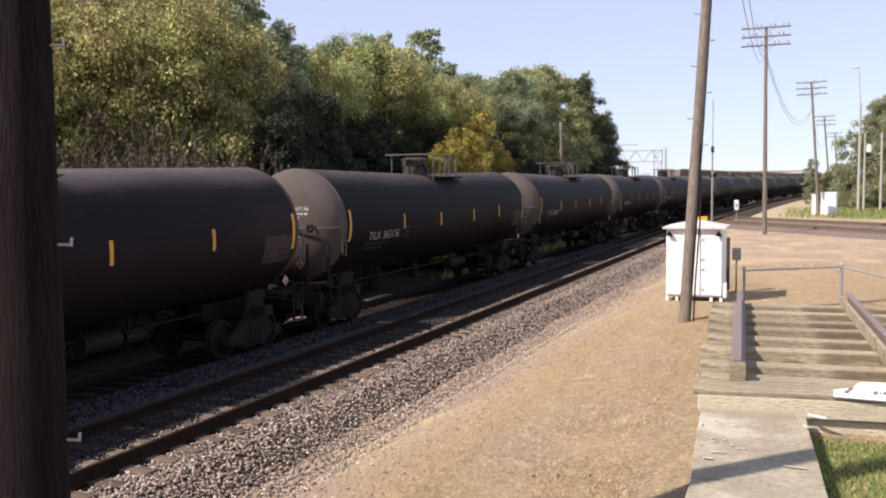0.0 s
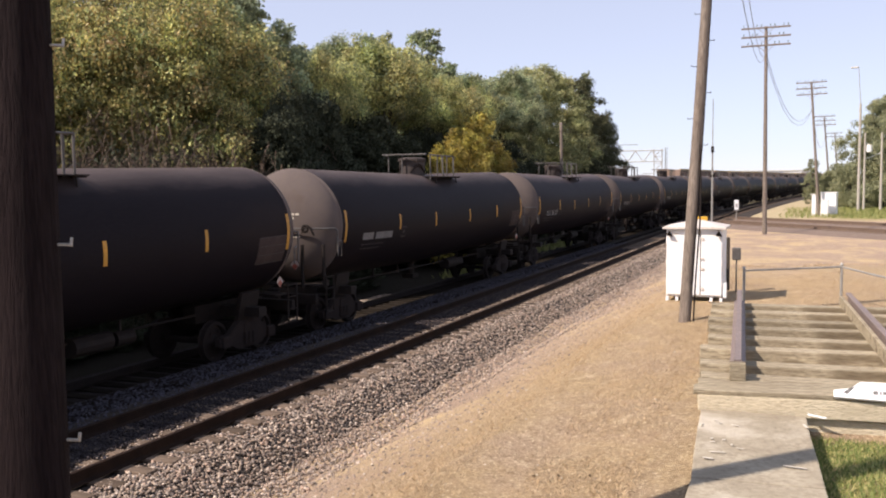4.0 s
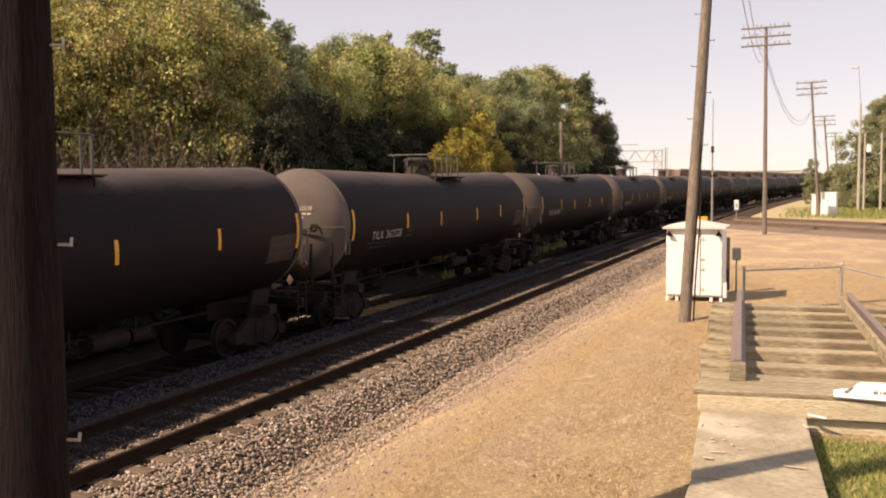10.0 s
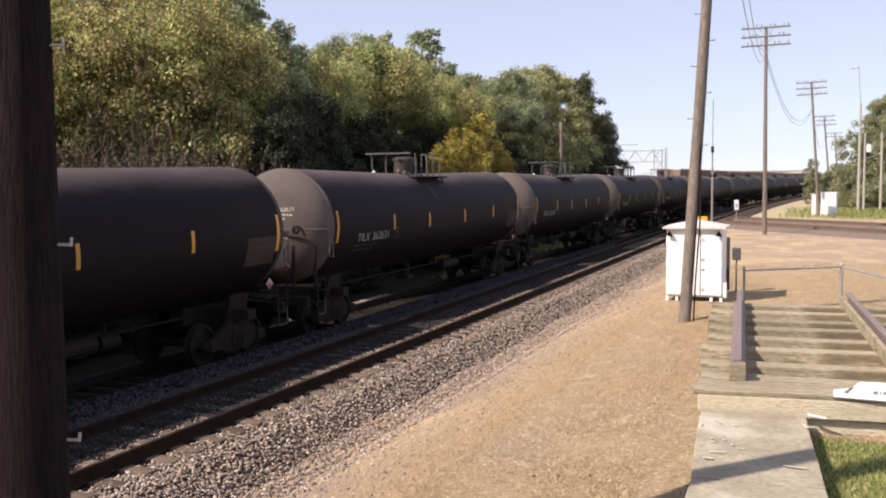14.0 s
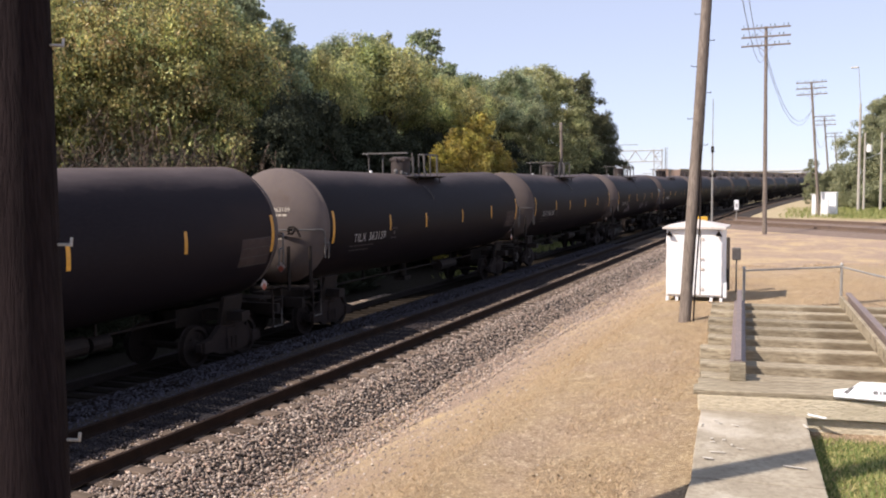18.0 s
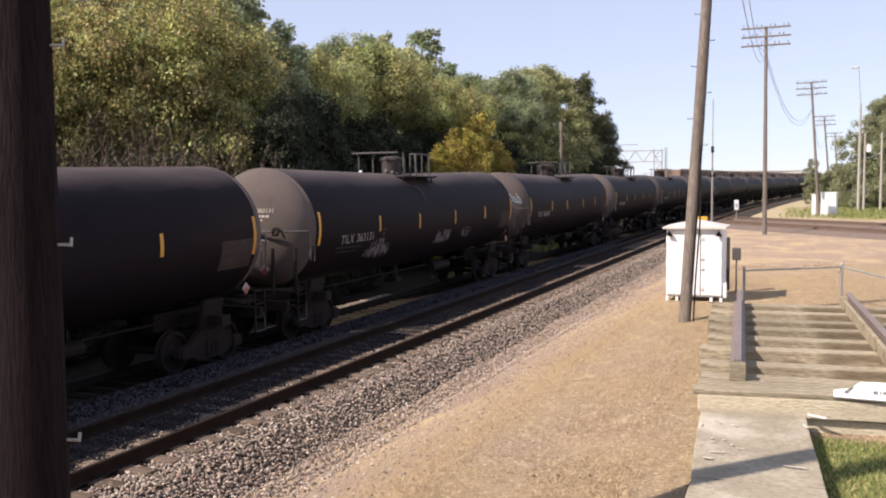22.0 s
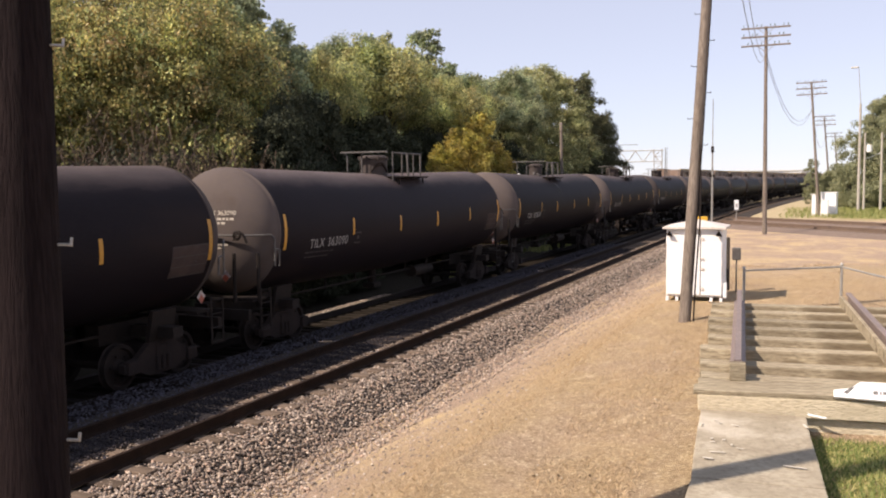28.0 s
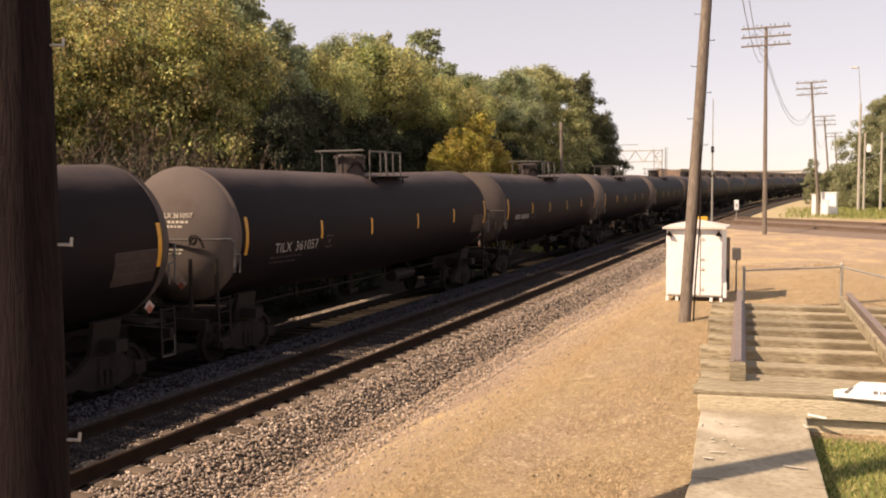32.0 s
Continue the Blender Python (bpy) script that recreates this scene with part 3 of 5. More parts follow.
def build_car(arched):
    """arched: the older kind, with an arch on a wide manway; the other has a slim manway and its platform nearer the middle."""
    c = thing("tank_car", "black tank car with yellow reflective strips" if arched else "black tank car with a slim pale manway and yellow strips", "tank car", group="tank train")
    prof = [(0, -TANK_Y - 0.74)] + [(TANK_R * math.sin(k * math.pi / 20), -TANK_Y - 0.74 * math.cos(k * math.pi / 20)) for k in range(1, 11)]
    bm = bmesh.new()
    ys = [-TANK_Y + 0.02, -6.2, -4.7, -3.1, -1.55, -0.2, 0.0, 0.2, 1.55, 3.1, 4.7, 6.2, FAR_Y - 0.02]
    lathe(bm, [(TANK_R, y) for y in ys], 64, Matrix.Translation((0, 0, TANK_Z)))
    part("shell", sloped(bm), TANK, c, smooth=True)
    for sg in (1, -1):
        bm = bmesh.new()
        end = FAR_Y if sg > 0 else TANK_Y
        lathe(bm, [(r, -(y + TANK_Y - end) * sg) if sg > 0 else (r, y) for r, y in prof] + [(TANK_R + 0.006, end * sg), (TANK_R + 0.006, (end - 0.05) * sg), (TANK_R, (end - 0.05) * sg)], 64, Matrix.Translation((0, 0, TANK_Z + SLOPE * end)))
        part("tank_head", bm, HEAD, c, "dusty grey domed end", smooth=True)
    # manway
    top = TANK_Z + TANK_R
    dy, dr = (0.16, 0.45) if arched else (-0.12, 0.33)
    bm = bmesh.new()
    lathe(bm, [(0.0, 0.68), (dr - 0.1, 0.67), (dr - 0.01, 0.64), (dr + 0.025, 0.60), (dr + 0.025, 0.54), (dr, 0.53), (dr, 0.0)], 28, Matrix.Translation((0, dy, top - 0.08)) @ pose(0, 0, 0, 90))
    for k in range(8):
        an = k * math.pi / 4
        box(bm, ((dr + 0.03) * math.cos(an), dy + (dr + 0.03) * math.sin(an), top + 0.5), (0.06, 0.06, 0.1))
    dome = part("manway_housing", bm, DOMEM, c, smooth=False)
    if arched:
        for rad, th in ((0.30, 0.026), (0.22, 0.018)):
            bm = bmesh.new()
            bent(bm, [(0.03 + dr * math.cos(an) * 0.98, dy - dr * math.sin(an), top + 0.05 + rad * math.sin(q)) for q, an in zip(np.linspace(0, math.pi, 9), np.linspace(1.35, -0.05, 9))], th)
            part("hinge_arch", bm, STEEL, dome)
    else:
        for x, y, h in ((0.28, -0.62, 0.16), (0.10, -0.72, 0.22), (0.36, -0.5, 0.1)):      # pale fittings at the manway's foot
            bm = bmesh.new()
            lathe(bm, [(0, h), (0.05, h - 0.01), (0.075, h * 0.6), (0.06, 0)], 10, Matrix.Translation((x, y, top - 0.05)) @ pose(0, 0, 0, 90))
            part("valve", bm, RAILING, c, "pale valve fitting", smooth=True)
        bm = bmesh.new()
        bent(bm, [on_shell(-0.64 + 0.03 * q, 1.12 - 0.09 * q, 0.05 if 0 < q < 5 else 0.0) for q in range(6)], 0.014)
        part("hand_hold", bm, RAILING, c, "short pale hand hold on the shell")
    bm = bmesh.new()
    lathe(bm, [(0, 0.14), (0.05, 0.13), (0.06, 0)], 10, Matrix.Translation((-0.15 if arched else -0.45, 1.15 if arched else -1.5, top - 0.02)) @ pose(0, 0, 0, 90))
    part("valve", bm, LAMPM, c, "small pale relief valve", smooth=True)
    # platform and railings
    y0, y1, bar = (-0.12, 2.15, -0.5) if arched else (-1.05, 1.27, -1.33)
    for sd in (1, -1):
        bm = bmesh.new()
        box(bm, (sd * 0.79, (y0 + y1) / 2, top - 0.10), (0.6 if arched else 0.66, y1 - y0, 0.025), bevel=0.006)
        for yy in np.linspace(y0 + 0.05, y1 - 0.05, 5):
            box(bm, (sd * 0.76, yy, top - 0.13), (0.58, 0.04, 0.03))
        for yy in (y0 + 0.2, y1 - 0.2):
            tube(bm, (sd * 0.95, yy, top - 0.13), (sd * 0.97, yy, top - 0.42), 0.025, seg=6)
        part("platform", bm, STEEL, c)
    x, h, low = 0.82, top + 0.66, top - 0.12
    stops = (-0.1, 1.02, 2.05) if arched else (-0.93, 0.06, 1.17)
    loops = [[(x, stops[1], low), (x, stops[1], h), (x, stops[2], h), (x, stops[2], low)], [(x, stops[1] + 0.12, low), (x - 0.1, stops[1] + 0.12, h), (0.56, stops[1] + 0.12, h), (0.56, stops[1] + 0.12, top - 0.1)],
             [(x - 0.12, stops[2], h), (0.56, stops[2], h), (0.56, stops[2], top - 0.1)], [(x, stops[0], low - 0.1), (x, stops[0], h + 0.04)]]
    if arched:
        loops.append([(x, stops[0], h), (x, stops[1], h)])
    else:
        loops.append([(x - 0.1, stops[0] + 0.3, low), (x - 0.1, stops[0] + 0.3, h - 0.1)])
    # the rail across, before the manway, on curved posts
    loops += [[(-0.60, bar, top - 0.1), (-0.60, bar, h - 0.12), (-0.63, bar - 0.08, h)], [(-0.13, bar + 0.1, top - 0.02), (-0.13, bar + 0.1, h - 0.14), (-0.10, bar + 0.04, h - 0.04), (0.02, bar, h)]]
    for pts in loops:
        bm = bmesh.new()
        bent(bm, pts, 0.026)
        part("railing", bm, RAILING, c, "thin grey pipe railing")
    bm = bmesh.new()
    box(bm, (0, bar, h + 0.02), (1.66, 0.1, 0.05), bevel=0.008)
    part("cross_rail", bm, RAILING, c, "flat grey rail across the tank")
    bm = bmesh.new()      # ladder on the far side of the middle
    for yy in (0.62, 1.02):
        bent(bm, [(-1.12, yy, top - 0.2), (-1.62, yy, TANK_Z), (-1.45, yy, 1.1)], 0.02)
    for k in range(9):
        z = 1.2 + 0.33 * k
        xx = -1.62 if z > TANK_Z - 0.6 and z < TANK_Z + 0.4 else -1.5
        tube(bm, (xx, 0.62, z), (xx, 1.02, z), 0.012, seg=5)
    part("ladder", bm, STEEL, c)
    for y in (-7.53, FAR_Y - 0.12):
        part("reflective_strip", shell_patch(y - 0.055, y + 0.055, -0.46, 0.40), YELLOW, c)
    # stencilled panel near the far end, ruled into boxes
    panel = part("stencil_panel", shell_patch(6.82, 7.95, -0.72, -0.10, 0.003), material_panel, c, "faded rust-brown stencil panel ruled into boxes")
    bm = bmesh.new()
    for f in (0.0, 0.33, 0.66, 1.0):
        u = -0.72 + 0.62 * f
        bm.faces.new([bm.verts.new(on_shell(y, q, 0.006)) for y, q in ((6.82, u - 0.008), (7.95, u - 0.008), (7.95, u + 0.008), (6.82, u + 0.008))])
    for y in (6.82, 7.20, 7.58, 7.95):
        for u0, u1 in ((-0.72, -0.42), (-0.40, -0.10)):
            bm.faces.new([bm.verts.new(on_shell(yy, q, 0.006)) for yy, q in ((y - 0.008, u0), (y + 0.008, u0), (y + 0.008, u1), (y - 0.008, u1))])
    tagged(part("panel_ruling", bm, DATAM, panel), kind="stuff")
    # data lines too small to read
    bm = bmesh.new()
    for k, (y0, y1, u) in enumerate(((-6.5, -5.05, -0.60), (-6.45, -5.3, -0.72))):
        y = y0
        rr = random.Random(k)
        while y < y1:
            w = rr.uniform(0.08, 0.22)
            bm.faces.new([bm.verts.new(on_shell(yy, u + q)) for yy, q in ((y, -0.016), (y + w, -0.016), (y + w, 0.016), (y, 0.016))])
            y += w + 0.05
    tagged(part("data_stencil", bm, DATAM, c, "small pale lines of stencilled data"), kind="stuff")
    bm = bmesh.new()
    for y0, y1, u0, u1 in ((-3.98, -3.66, -0.48, -0.45), (-3.98, -3.66, -0.19, -0.16), (-3.98, -3.95, -0.48, -0.16), (-3.69, -3.66, -0.48, -0.16), (-3.87, -3.77, -0.36, -0.26)):
        bm.faces.new([bm.verts.new(on_shell(yy, q)) for yy, q in ((y0, u0), (y1, u0), (y1, u1), (y0, u1))])
    part("stencil_square", bm, DATAM, c)
    # underframe
    for sg in (-1, 1):
        bm = bmesh.new()
        box(bm, (0, sg * 7.5, 1.02), (0.36, 2.7, 0.42), bevel=0.02)
        box(bm, (0, sg * 8.65, 0.98), (2.5, 0.14, 0.26), bevel=0.02)
        box(bm, (0, sg * 8.2, 1.3), (2.4, 0.55, 0.05))
        for sd in (-1, 1):
            box(bm, (sd * 0.75, sg * 7.0, 1.25), (0.1, 0.7, 0.9), pose(0, 0, 0, 0, sd * 12, 0))
            box(bm, (sd * 0.9, sg * 7.0, 1.05), (1.1, 0.3, 0.22))
        part("stub_sill", bm, STEEL, c)
        bm = bmesh.new()
        box(bm, (0, sg * 8.9, 0.88), (0.2, 0.5, 0.2), bevel=0.03)
        box(bm, (0.06 * sg, sg * 9.02, 0.88), (0.26, 0.12, 0.28), bevel=0.04)
        part("coupler", bm, TRUCK, c)
        y = sg * ((FAR_Y if sg > 0 else TANK_Y) + 0.84)
        zr = TANK_Z + 0.06
        bm = bmesh.new()     # hand rail bowed round the end, bent down at the corner
        bow = [(-1.45, 0.5), (-1.15, 0.24), (-0.6, 0.05), (0.0, 0.0), (0.6, 0.04), (1.05, 0.16), (1.36, 0.34), (1.53, 0.5)]
        bent(bm, [(-1.5, y - sg * 0.55, zr - 0.6)] + [(x, y - sg * d, zr) for x, d in bow] + [(1.57, y - sg * 0.57, zr - 0.08), (1.57, y - sg * 0.58, zr - 0.74)], 0.024)
        part("end_railing", bm, RAILING, c, "pale pipe handrail bowed across the end")
        bm = bmesh.new()
        bent(bm, [(1.57, y - sg * 0.76, zr - 0.76), (1.58, y - sg * 0.76, zr - 0.36), (1.56, y - sg * 0.62, zr - 0.34)], 0.022)
        part("grab_iron", bm, RAILING, c, "pale bent grab iron")
        for x, d in (((-0.6, 0.0), (0.78, 0.06), (1.30, 0.28)) if sg < 0 else ((-0.6, 0.1),)):
            bm = bmesh.new()
            tube(bm, (x, y - sg * d, 1.25), (x, y - sg * d, TANK_Z - 0.36), 0.045, seg=6)
            part("end_post", bm, STEEL, c)
        if sg < 0:     # hand brake: small wheel and bent lever by the rail
            bm = bmesh.new()
            lathe(bm, [(0.09, -0.015), (0.12, 0.0), (0.09, 0.015), (0.06, 0.0)], 14, Matrix.Translation((0.90, y + 0.02, zr)))
            bent(bm, [(0.92, y + 0.06, zr + 0.10), (1.04, y + 0.08, zr + 0.02), (1.12, y + 0.1, zr - 0.18)], 0.03)
            bent(bm, [(0.78, y + 0.04, zr - 0.12), (0.86, y + 0.05, zr + 0.02), (0.92, y + 0.06, zr + 0.04)], 0.02)
            part("hand_brake", bm, STEEL, c)
        for sd in (-1, 1):
            bm = bmesh.new()
            x = sd * 1.44
            for yy in (sg * 8.1, sg * 8.5):
                tube(bm, (x, yy, 0.6), (x, yy, 1.6), 0.022, seg=6)
            for k in range(4):
                tube(bm, (x, sg * 8.1, 0.65 + 0.3 * k), (x, sg * 8.5, 0.65 + 0.3 * k), 0.016, seg=5)
            part("grab_ladder", bm, STEEL, c)
            bm = bmesh.new()
            bent(bm, [(x, sg * 8.12, 1.02), (x, sg * 8.12, 0.62), (x, sg * 8.48, 0.62), (x, sg * 8.48, 1.02)], 0.014)
            part("sill_step", bm, STEEL if arched else RAILING, c)
        # placards
        w = 0.14
        m = Matrix.Translation((0.62, sg * (TANK_Y + 0.9), 1.88)) if sg < 0 else Matrix.Translation((1.38, sg * 7.85, 1.66)) @ pose(0, 0, 0, 0, 0, 90)
        pl = bmesh.new()
        box(pl, (0, 0, 0), (w * 1.42, 0.012, w * 1.42), m @ pose(0, 0, 0, 0, 45, 0))
        pb = part("placard", pl, PLACARDW, c, "white-bordered red diamond placard")
        pl = bmesh.new()
        box(pl, (0.03, 0, -0.03), (w * 0.95, 0.02, w * 0.95), m @ pose(0, 0, 0, 0, 45, 0))
        part("placard_field", pl, PLACARD, pb)
        # truck
        tr = part("truck", truck_bm(), TRUCK, c)
        tr.matrix_basis = pose(0, sg * 6.95, 0)
    bm = bmesh.new()          # brake gear and bottom outlet
    tube(bm, (0.0, -0.1, 0.75), (0.0, -0.1, 1.3), 0.14, seg=12)
    box(bm, (0, -0.1, 0.72), (0.42, 0.5, 0.16), bevel=0.03)
    tube(bm, (0.35, 2.2, 0.95), (0.35, 3.2, 0.95), 0.2, seg=12)
    tube(bm, (0.3, 3.4, 0.92), (0.3, 3.9, 0.92), 0.16, seg=12)
    tube(bm, (0.3, -6, 1.05), (0.3, 6, 1.05), 0.03, seg=6)
    for y in (-3.6, -1.8, 1.8, 3.6):
        box(bm, (0.3, y, 1.15), (0.05, 0.05, 0.35))
    part("brake_gear", bm, STEEL, c)
    for sg in (-1, 1):
        for d in (-0.89, 0.89):
            w = part("wheelset", WHEELS, WHEELM, c, smooth=False)
            w.matrix_basis = pose(0, sg * 6.95 + d, 0.46)
    return c


def truck_bm():
    bm = bmesh.new()
    for sd in (-1, 1):
        x = sd * 1.0
        pts = [(-1.1, 0.55), (-0.7, 0.62), (-0.35, 0.86), (0.35, 0.86), (0.7, 0.62), (1.1, 0.55), (1.1, 0.38), (0.72, 0.36), (0.38, 0.22), (-0.38, 0.22), (-0.72, 0.36), (-1.1, 0.38)]
        A = [bm.verts.new((x - 0.07, y, z)) for y, z in pts]
        B = [bm.verts.new((x + 0.07, y, z)) for y, z in pts]
        bm.faces.new(A), bm.faces.new(B)
        for i in range(len(pts)):
            j = (i + 1) % len(pts)
            bm.faces.new((A[i], A[j], B[j], B[i]))
        for yy in (-0.89, 0.89):
            box(bm, (sd * 1.06, yy, 0.46), (0.16, 0.3, 0.26), bevel=0.03)
        for yy in (-0.15, 0, 0.15):
            tube(bm, (sd * 1.09, yy, 0.3), (sd * 1.09, yy, 0.58), 0.055, seg=8)
    box(bm, (0, 0, 0.68), (2.2, 0.36, 0.24), bevel=0.03)
    bmesh.ops.recalc_face_normals(bm, faces=bm.faces)
    return bm


WHEELS = bpy.data.meshes.new("wheelset")
wb = wheelset_mesh()
wb.to_mesh(WHEELS)
wb.free()
material_panel = material("faded_panel", (0.048, 0.036, 0.034), (0.07, 0.05, 0.044), rough=0.8, spec=0.1, scale=2.5, fine=30, bump=0.02)
FIRST, LAST = -2, 33
TILX_WIDE = 0.90          # from the start of the letters to the number
NUMBERS = {0: "363136", 1: "363067", 3: "363127", 4: "363151", 5: "362528", 6: "362698", 7: "362631", 8: "363126", 9: "363159", 10: "363120", 11: "363131", 12: "362640", 14: "363090", 15: "362659", 16: "361057"}
ARCHED = (0, 1, 2, 3, 4, 5, 12, 13, 14, 16)
# where the strips sit along each car's side
STRIPS = {0: (-4.05, -1.11, 2.03), 1: (-4.1, -1.17, 1.97), 3: (-4.05, -1.13, 1.95), 4: (-4.09, -1.15, 1.82), 5: (-4.0, -1.29, 2.18), 6: (-4.2, -1.56, 1.77), 7: (-4.07, -1.4, 1.8), 8: (-4.12, -1.28, 1.78),
          9: (-4.13, -1.45, 1.8), 10: (-4.08, -1.4, 1.85), 11: (-4.09, -1.24, 1.84), 12: (-4.06, -1.26, 2.12), 14: (-4.09, -1.06, 1.84), 15: (-4.23, -1.54, 1.77), 16: (-4.24, -1.42, 1.8)}
CARS = {}
models = {True: build_car(True), False: build_car(False)}
for k in range(FIRST, LAST + 1):
    kind = k in ARCHED or (k > 16 and k % 3 != 0)
    proto = models[kind]
    CARS[k] = copy_thing(proto, Matrix()) if proto in CARS.values() else proto
for k, c in CARS.items():
    for y in (*STRIPS.get(k, (-4.1, -1.3, 1.88)), 4.88):
        part("reflective_strip", shell_patch(y - 0.05, y + 0.05, -0.23, 0.23), YELLOW, c)
    m = Matrix.Translation(on_shell(-6.37, -0.49, 0.014)) @ pose(0, 0, 0, 12, 0, 90)
    if k in NUMBERS:
        lettering("lettering", "TILX", 0.34, WHITEP, c, m, shear=0.0, space=1.06)
        lettering("number_lettering", NUMBERS[k], 0.34, WHITEP, c, m @ pose(TILX_WIDE, 0, 0), shear=0.0, space=1.08)
    elif k < 18:
        for y0, y1 in ((-6.5, -5.85), (-5.7, -4.6)):
            bm = bmesh.new()
            bm.faces.new([bm.verts.new(on_shell(y, u)) for y, u in ((y0, -0.46), (y1, -0.46), (y1, -0.26), (y0, -0.26))])
            part("lettering", bm, STENCIL, c, "unreadable pale lettering")
    # number on the near end, with two lines too small to read
    if k < 20:
        if k in NUMBERS:
            ob = lettering("end_lettering", "TILX " + NUMBERS[k], 0.155, ENDPAINT, c, Matrix.Translation((-0.07, 0, 3.30)))
            for v in ob.data.vertices:
                v.co.y += head_y(v.co.x, v.co.z, 0.016)
        rb = random.Random(k)
        bm = bmesh.new()
        for z, x1, h in ((3.21, 0.74, 0.055), (3.11, 0.52, 0.05), (2.60, 0.62, 0.04), (2.52, 0.5, 0.035)):
            x = -0.05
            while x < x1 - 0.1:
                w = rb.uniform(0.04, 0.12)
                bm.faces.new([bm.verts.new((p, head_y(p, q), q)) for p, q in ((x, z - h / 2), (x + w, z - h / 2), (x + w, z + h / 2), (x, z + h / 2))])
                x += w + 0.03
        tagged(part("end_stencil", bm, ENDPAINT, c, "small white stencil lines on the domed end"), kind="stuff")


def scrawl(c, y0, y1, u0, u1, seed, strokes, width=0.035, mat=None):
    """Loose painted strokes on the near side of the shell."""
    r = random.Random(seed)
    for k in range(strokes):
        bm = bmesh.new()
        yy = y0 + (y1 - y0) * (k + 0.5) / strokes
        w = (y1 - y0) / strokes * 1.1
        pts = [(yy + r.uniform(-w, w) * 0.6, r.uniform(u0, u1)) for _ in range(5)]
        fine = []
        for (a, b), (p, q) in zip(pts, pts[1:]):
            fine += [(a + (p - a) * f / 4, b + (q - b) * f / 4 + 0.03 * math.sin(f * 1.6)) for f in range(4)]
        for (a, b), (p, q) in zip(fine, fine[1:]):
            d = Vector((p - a, q - b))
            n = Vector((-d.y, d.x)).normalized() * width / 2 if d.length > 1e-6 else Vector((0, width / 2))
            bm.faces.new([bm.verts.new(on_shell(s, u, 0.006 + 0.001 * k)) for s, u in ((a - n.x, b - n.y), (p - n.x, q - n.y), (p + n.x, q + n.y), (a + n.x, b + n.y))])
        part("graffiti_stroke", bm, mat or GRAFFITI, c, "pale sprayed graffiti stroke")


scrawl(CARS[11], -4.45, -3.25, -1.02, -0.45, 3, 16, 0.024, TAGPAINT)
scrawl(CARS[11], -4.75, -3.4, -0.95, -0.7, 13, 7, 0.022, TAGPAINT)
scrawl(CARS[11], 0.3, 1.5, -0.86, -0.38, 4, 15, 0.024, TAGPAINT)
scrawl(CARS[11], 2.7, 3.5, -0.8, -0.42, 5, 7, 0.024, TAGPAINT)


def end_scrawl(c):
    """A pale blue tag sprayed over the domed end, letters joined under an arch."""
    r = random.Random(9)

    def at(x, z):
        return (x, head_y(x, z, 0.012), z)
    for k in range(8):
        x = -0.22 + 0.19 * k
        z0 = 3.28 - 0.05 * abs(k - 3)
        w, h = 0.15, 0.20 + 0.07 * (k % 3)
        shape = [(x, z0), (x + 0.03, z0 + h), (x + w * 0.6, z0 + h * r.uniform(0.7, 1.1)), (x + w, z0 + h * 0.4), (x + w * 0.5, z0 + h * 0.3), (x + w * 1.2, z0 - 0.04)]
        bm = bmesh.new()
        bent(bm, [at(*p) for p in shape], 0.016, 5)
        part("graffiti_stroke", bm, GRAFFITI, c, "pale blue sprayed graffiti stroke")
    for pts in ([(-0.3, 3.18), (0.2, 3.24), (0.7, 3.22), (1.25, 3.06)], [(1.05, 3.5), (1.2, 3.3), (1.32, 3.1), (1.1, 3.14)]):
        bm = bmesh.new()
        bent(bm, [at(*p) for p in pts], 0.016, 5)
        part("graffiti_stroke", bm, GRAFFITI, c, "pale blue sprayed graffiti stroke")


end_scrawl(CARS[12])


# ---- motions ----
# the train surges a little on its way: (time, metres it lags behind its even pace)
SURGE = [(0.0, 0.13), (1.0, -0.08), (2.0, -0.33), (3.0, -0.24), (6.0, -0.30), (7.0, -0.46), (8.0, -0.04), (9.0, 0.05), (10.0, 0.34), (11.0, -0.12), (12.0, -0.02), (13.0, 0.08), (14.0, -0.18), (17.0, 0.12),
         (18.0, 0.15), (19.0, -0.09), (20.0, 0.0), (21.0, -0.22), (22.0, 0.19), (23.0, -0.04), (24.0, -0.30), (25.0, 0.20), (28.0, 0.10), (29.0, -0.08), (30.0, 0.0), (31.0, -0.26), (32.0, -0.22)]


def train_at(t):
    """How far the train has come at t seconds; car 0 is centred at 29.0 m when t is 0."""
    return -9.075 + 9.1640 * t + 0.00629 * t * t - float(np.interp(t, [q[0] for q in SURGE], [q[1] for q in SURGE]))


def motions():
    times = [0.5 * i for i in range(65)]
    for k, c in CARS.items():
        rows = []
        for t in times:
            p, h = along(FAR, 19.95 + CAR * k - train_at(t))
            rows.append((t, pose(p.x, p.y, FAR_Z, 0, 0, h)))
        walk(c, rows)
        # the wheels turn while the car is near
        near = [t for t in np.arange(0, 32.001, 1 / 15) if -5 < 19.95 + CAR * k - train_at(t) < 62]
        if near:
            for w in [o for o in c.children if o.name.startswith("wheelset")]:
                at = w.matrix_basis.translation.copy()
                spin = [(float(t), Matrix.Translation(at) @ Matrix.Rotation((train_at(t) - train_at(near[0])) / 0.46, 4, "X")) for t in near]
                if near[0] > 0.05:
                    spin.insert(0, (0.0, spin[0][1]))
                if near[-1] < 31.95:
                    spin.append((32.0, spin[-1][1]))
                walk(w, spin)


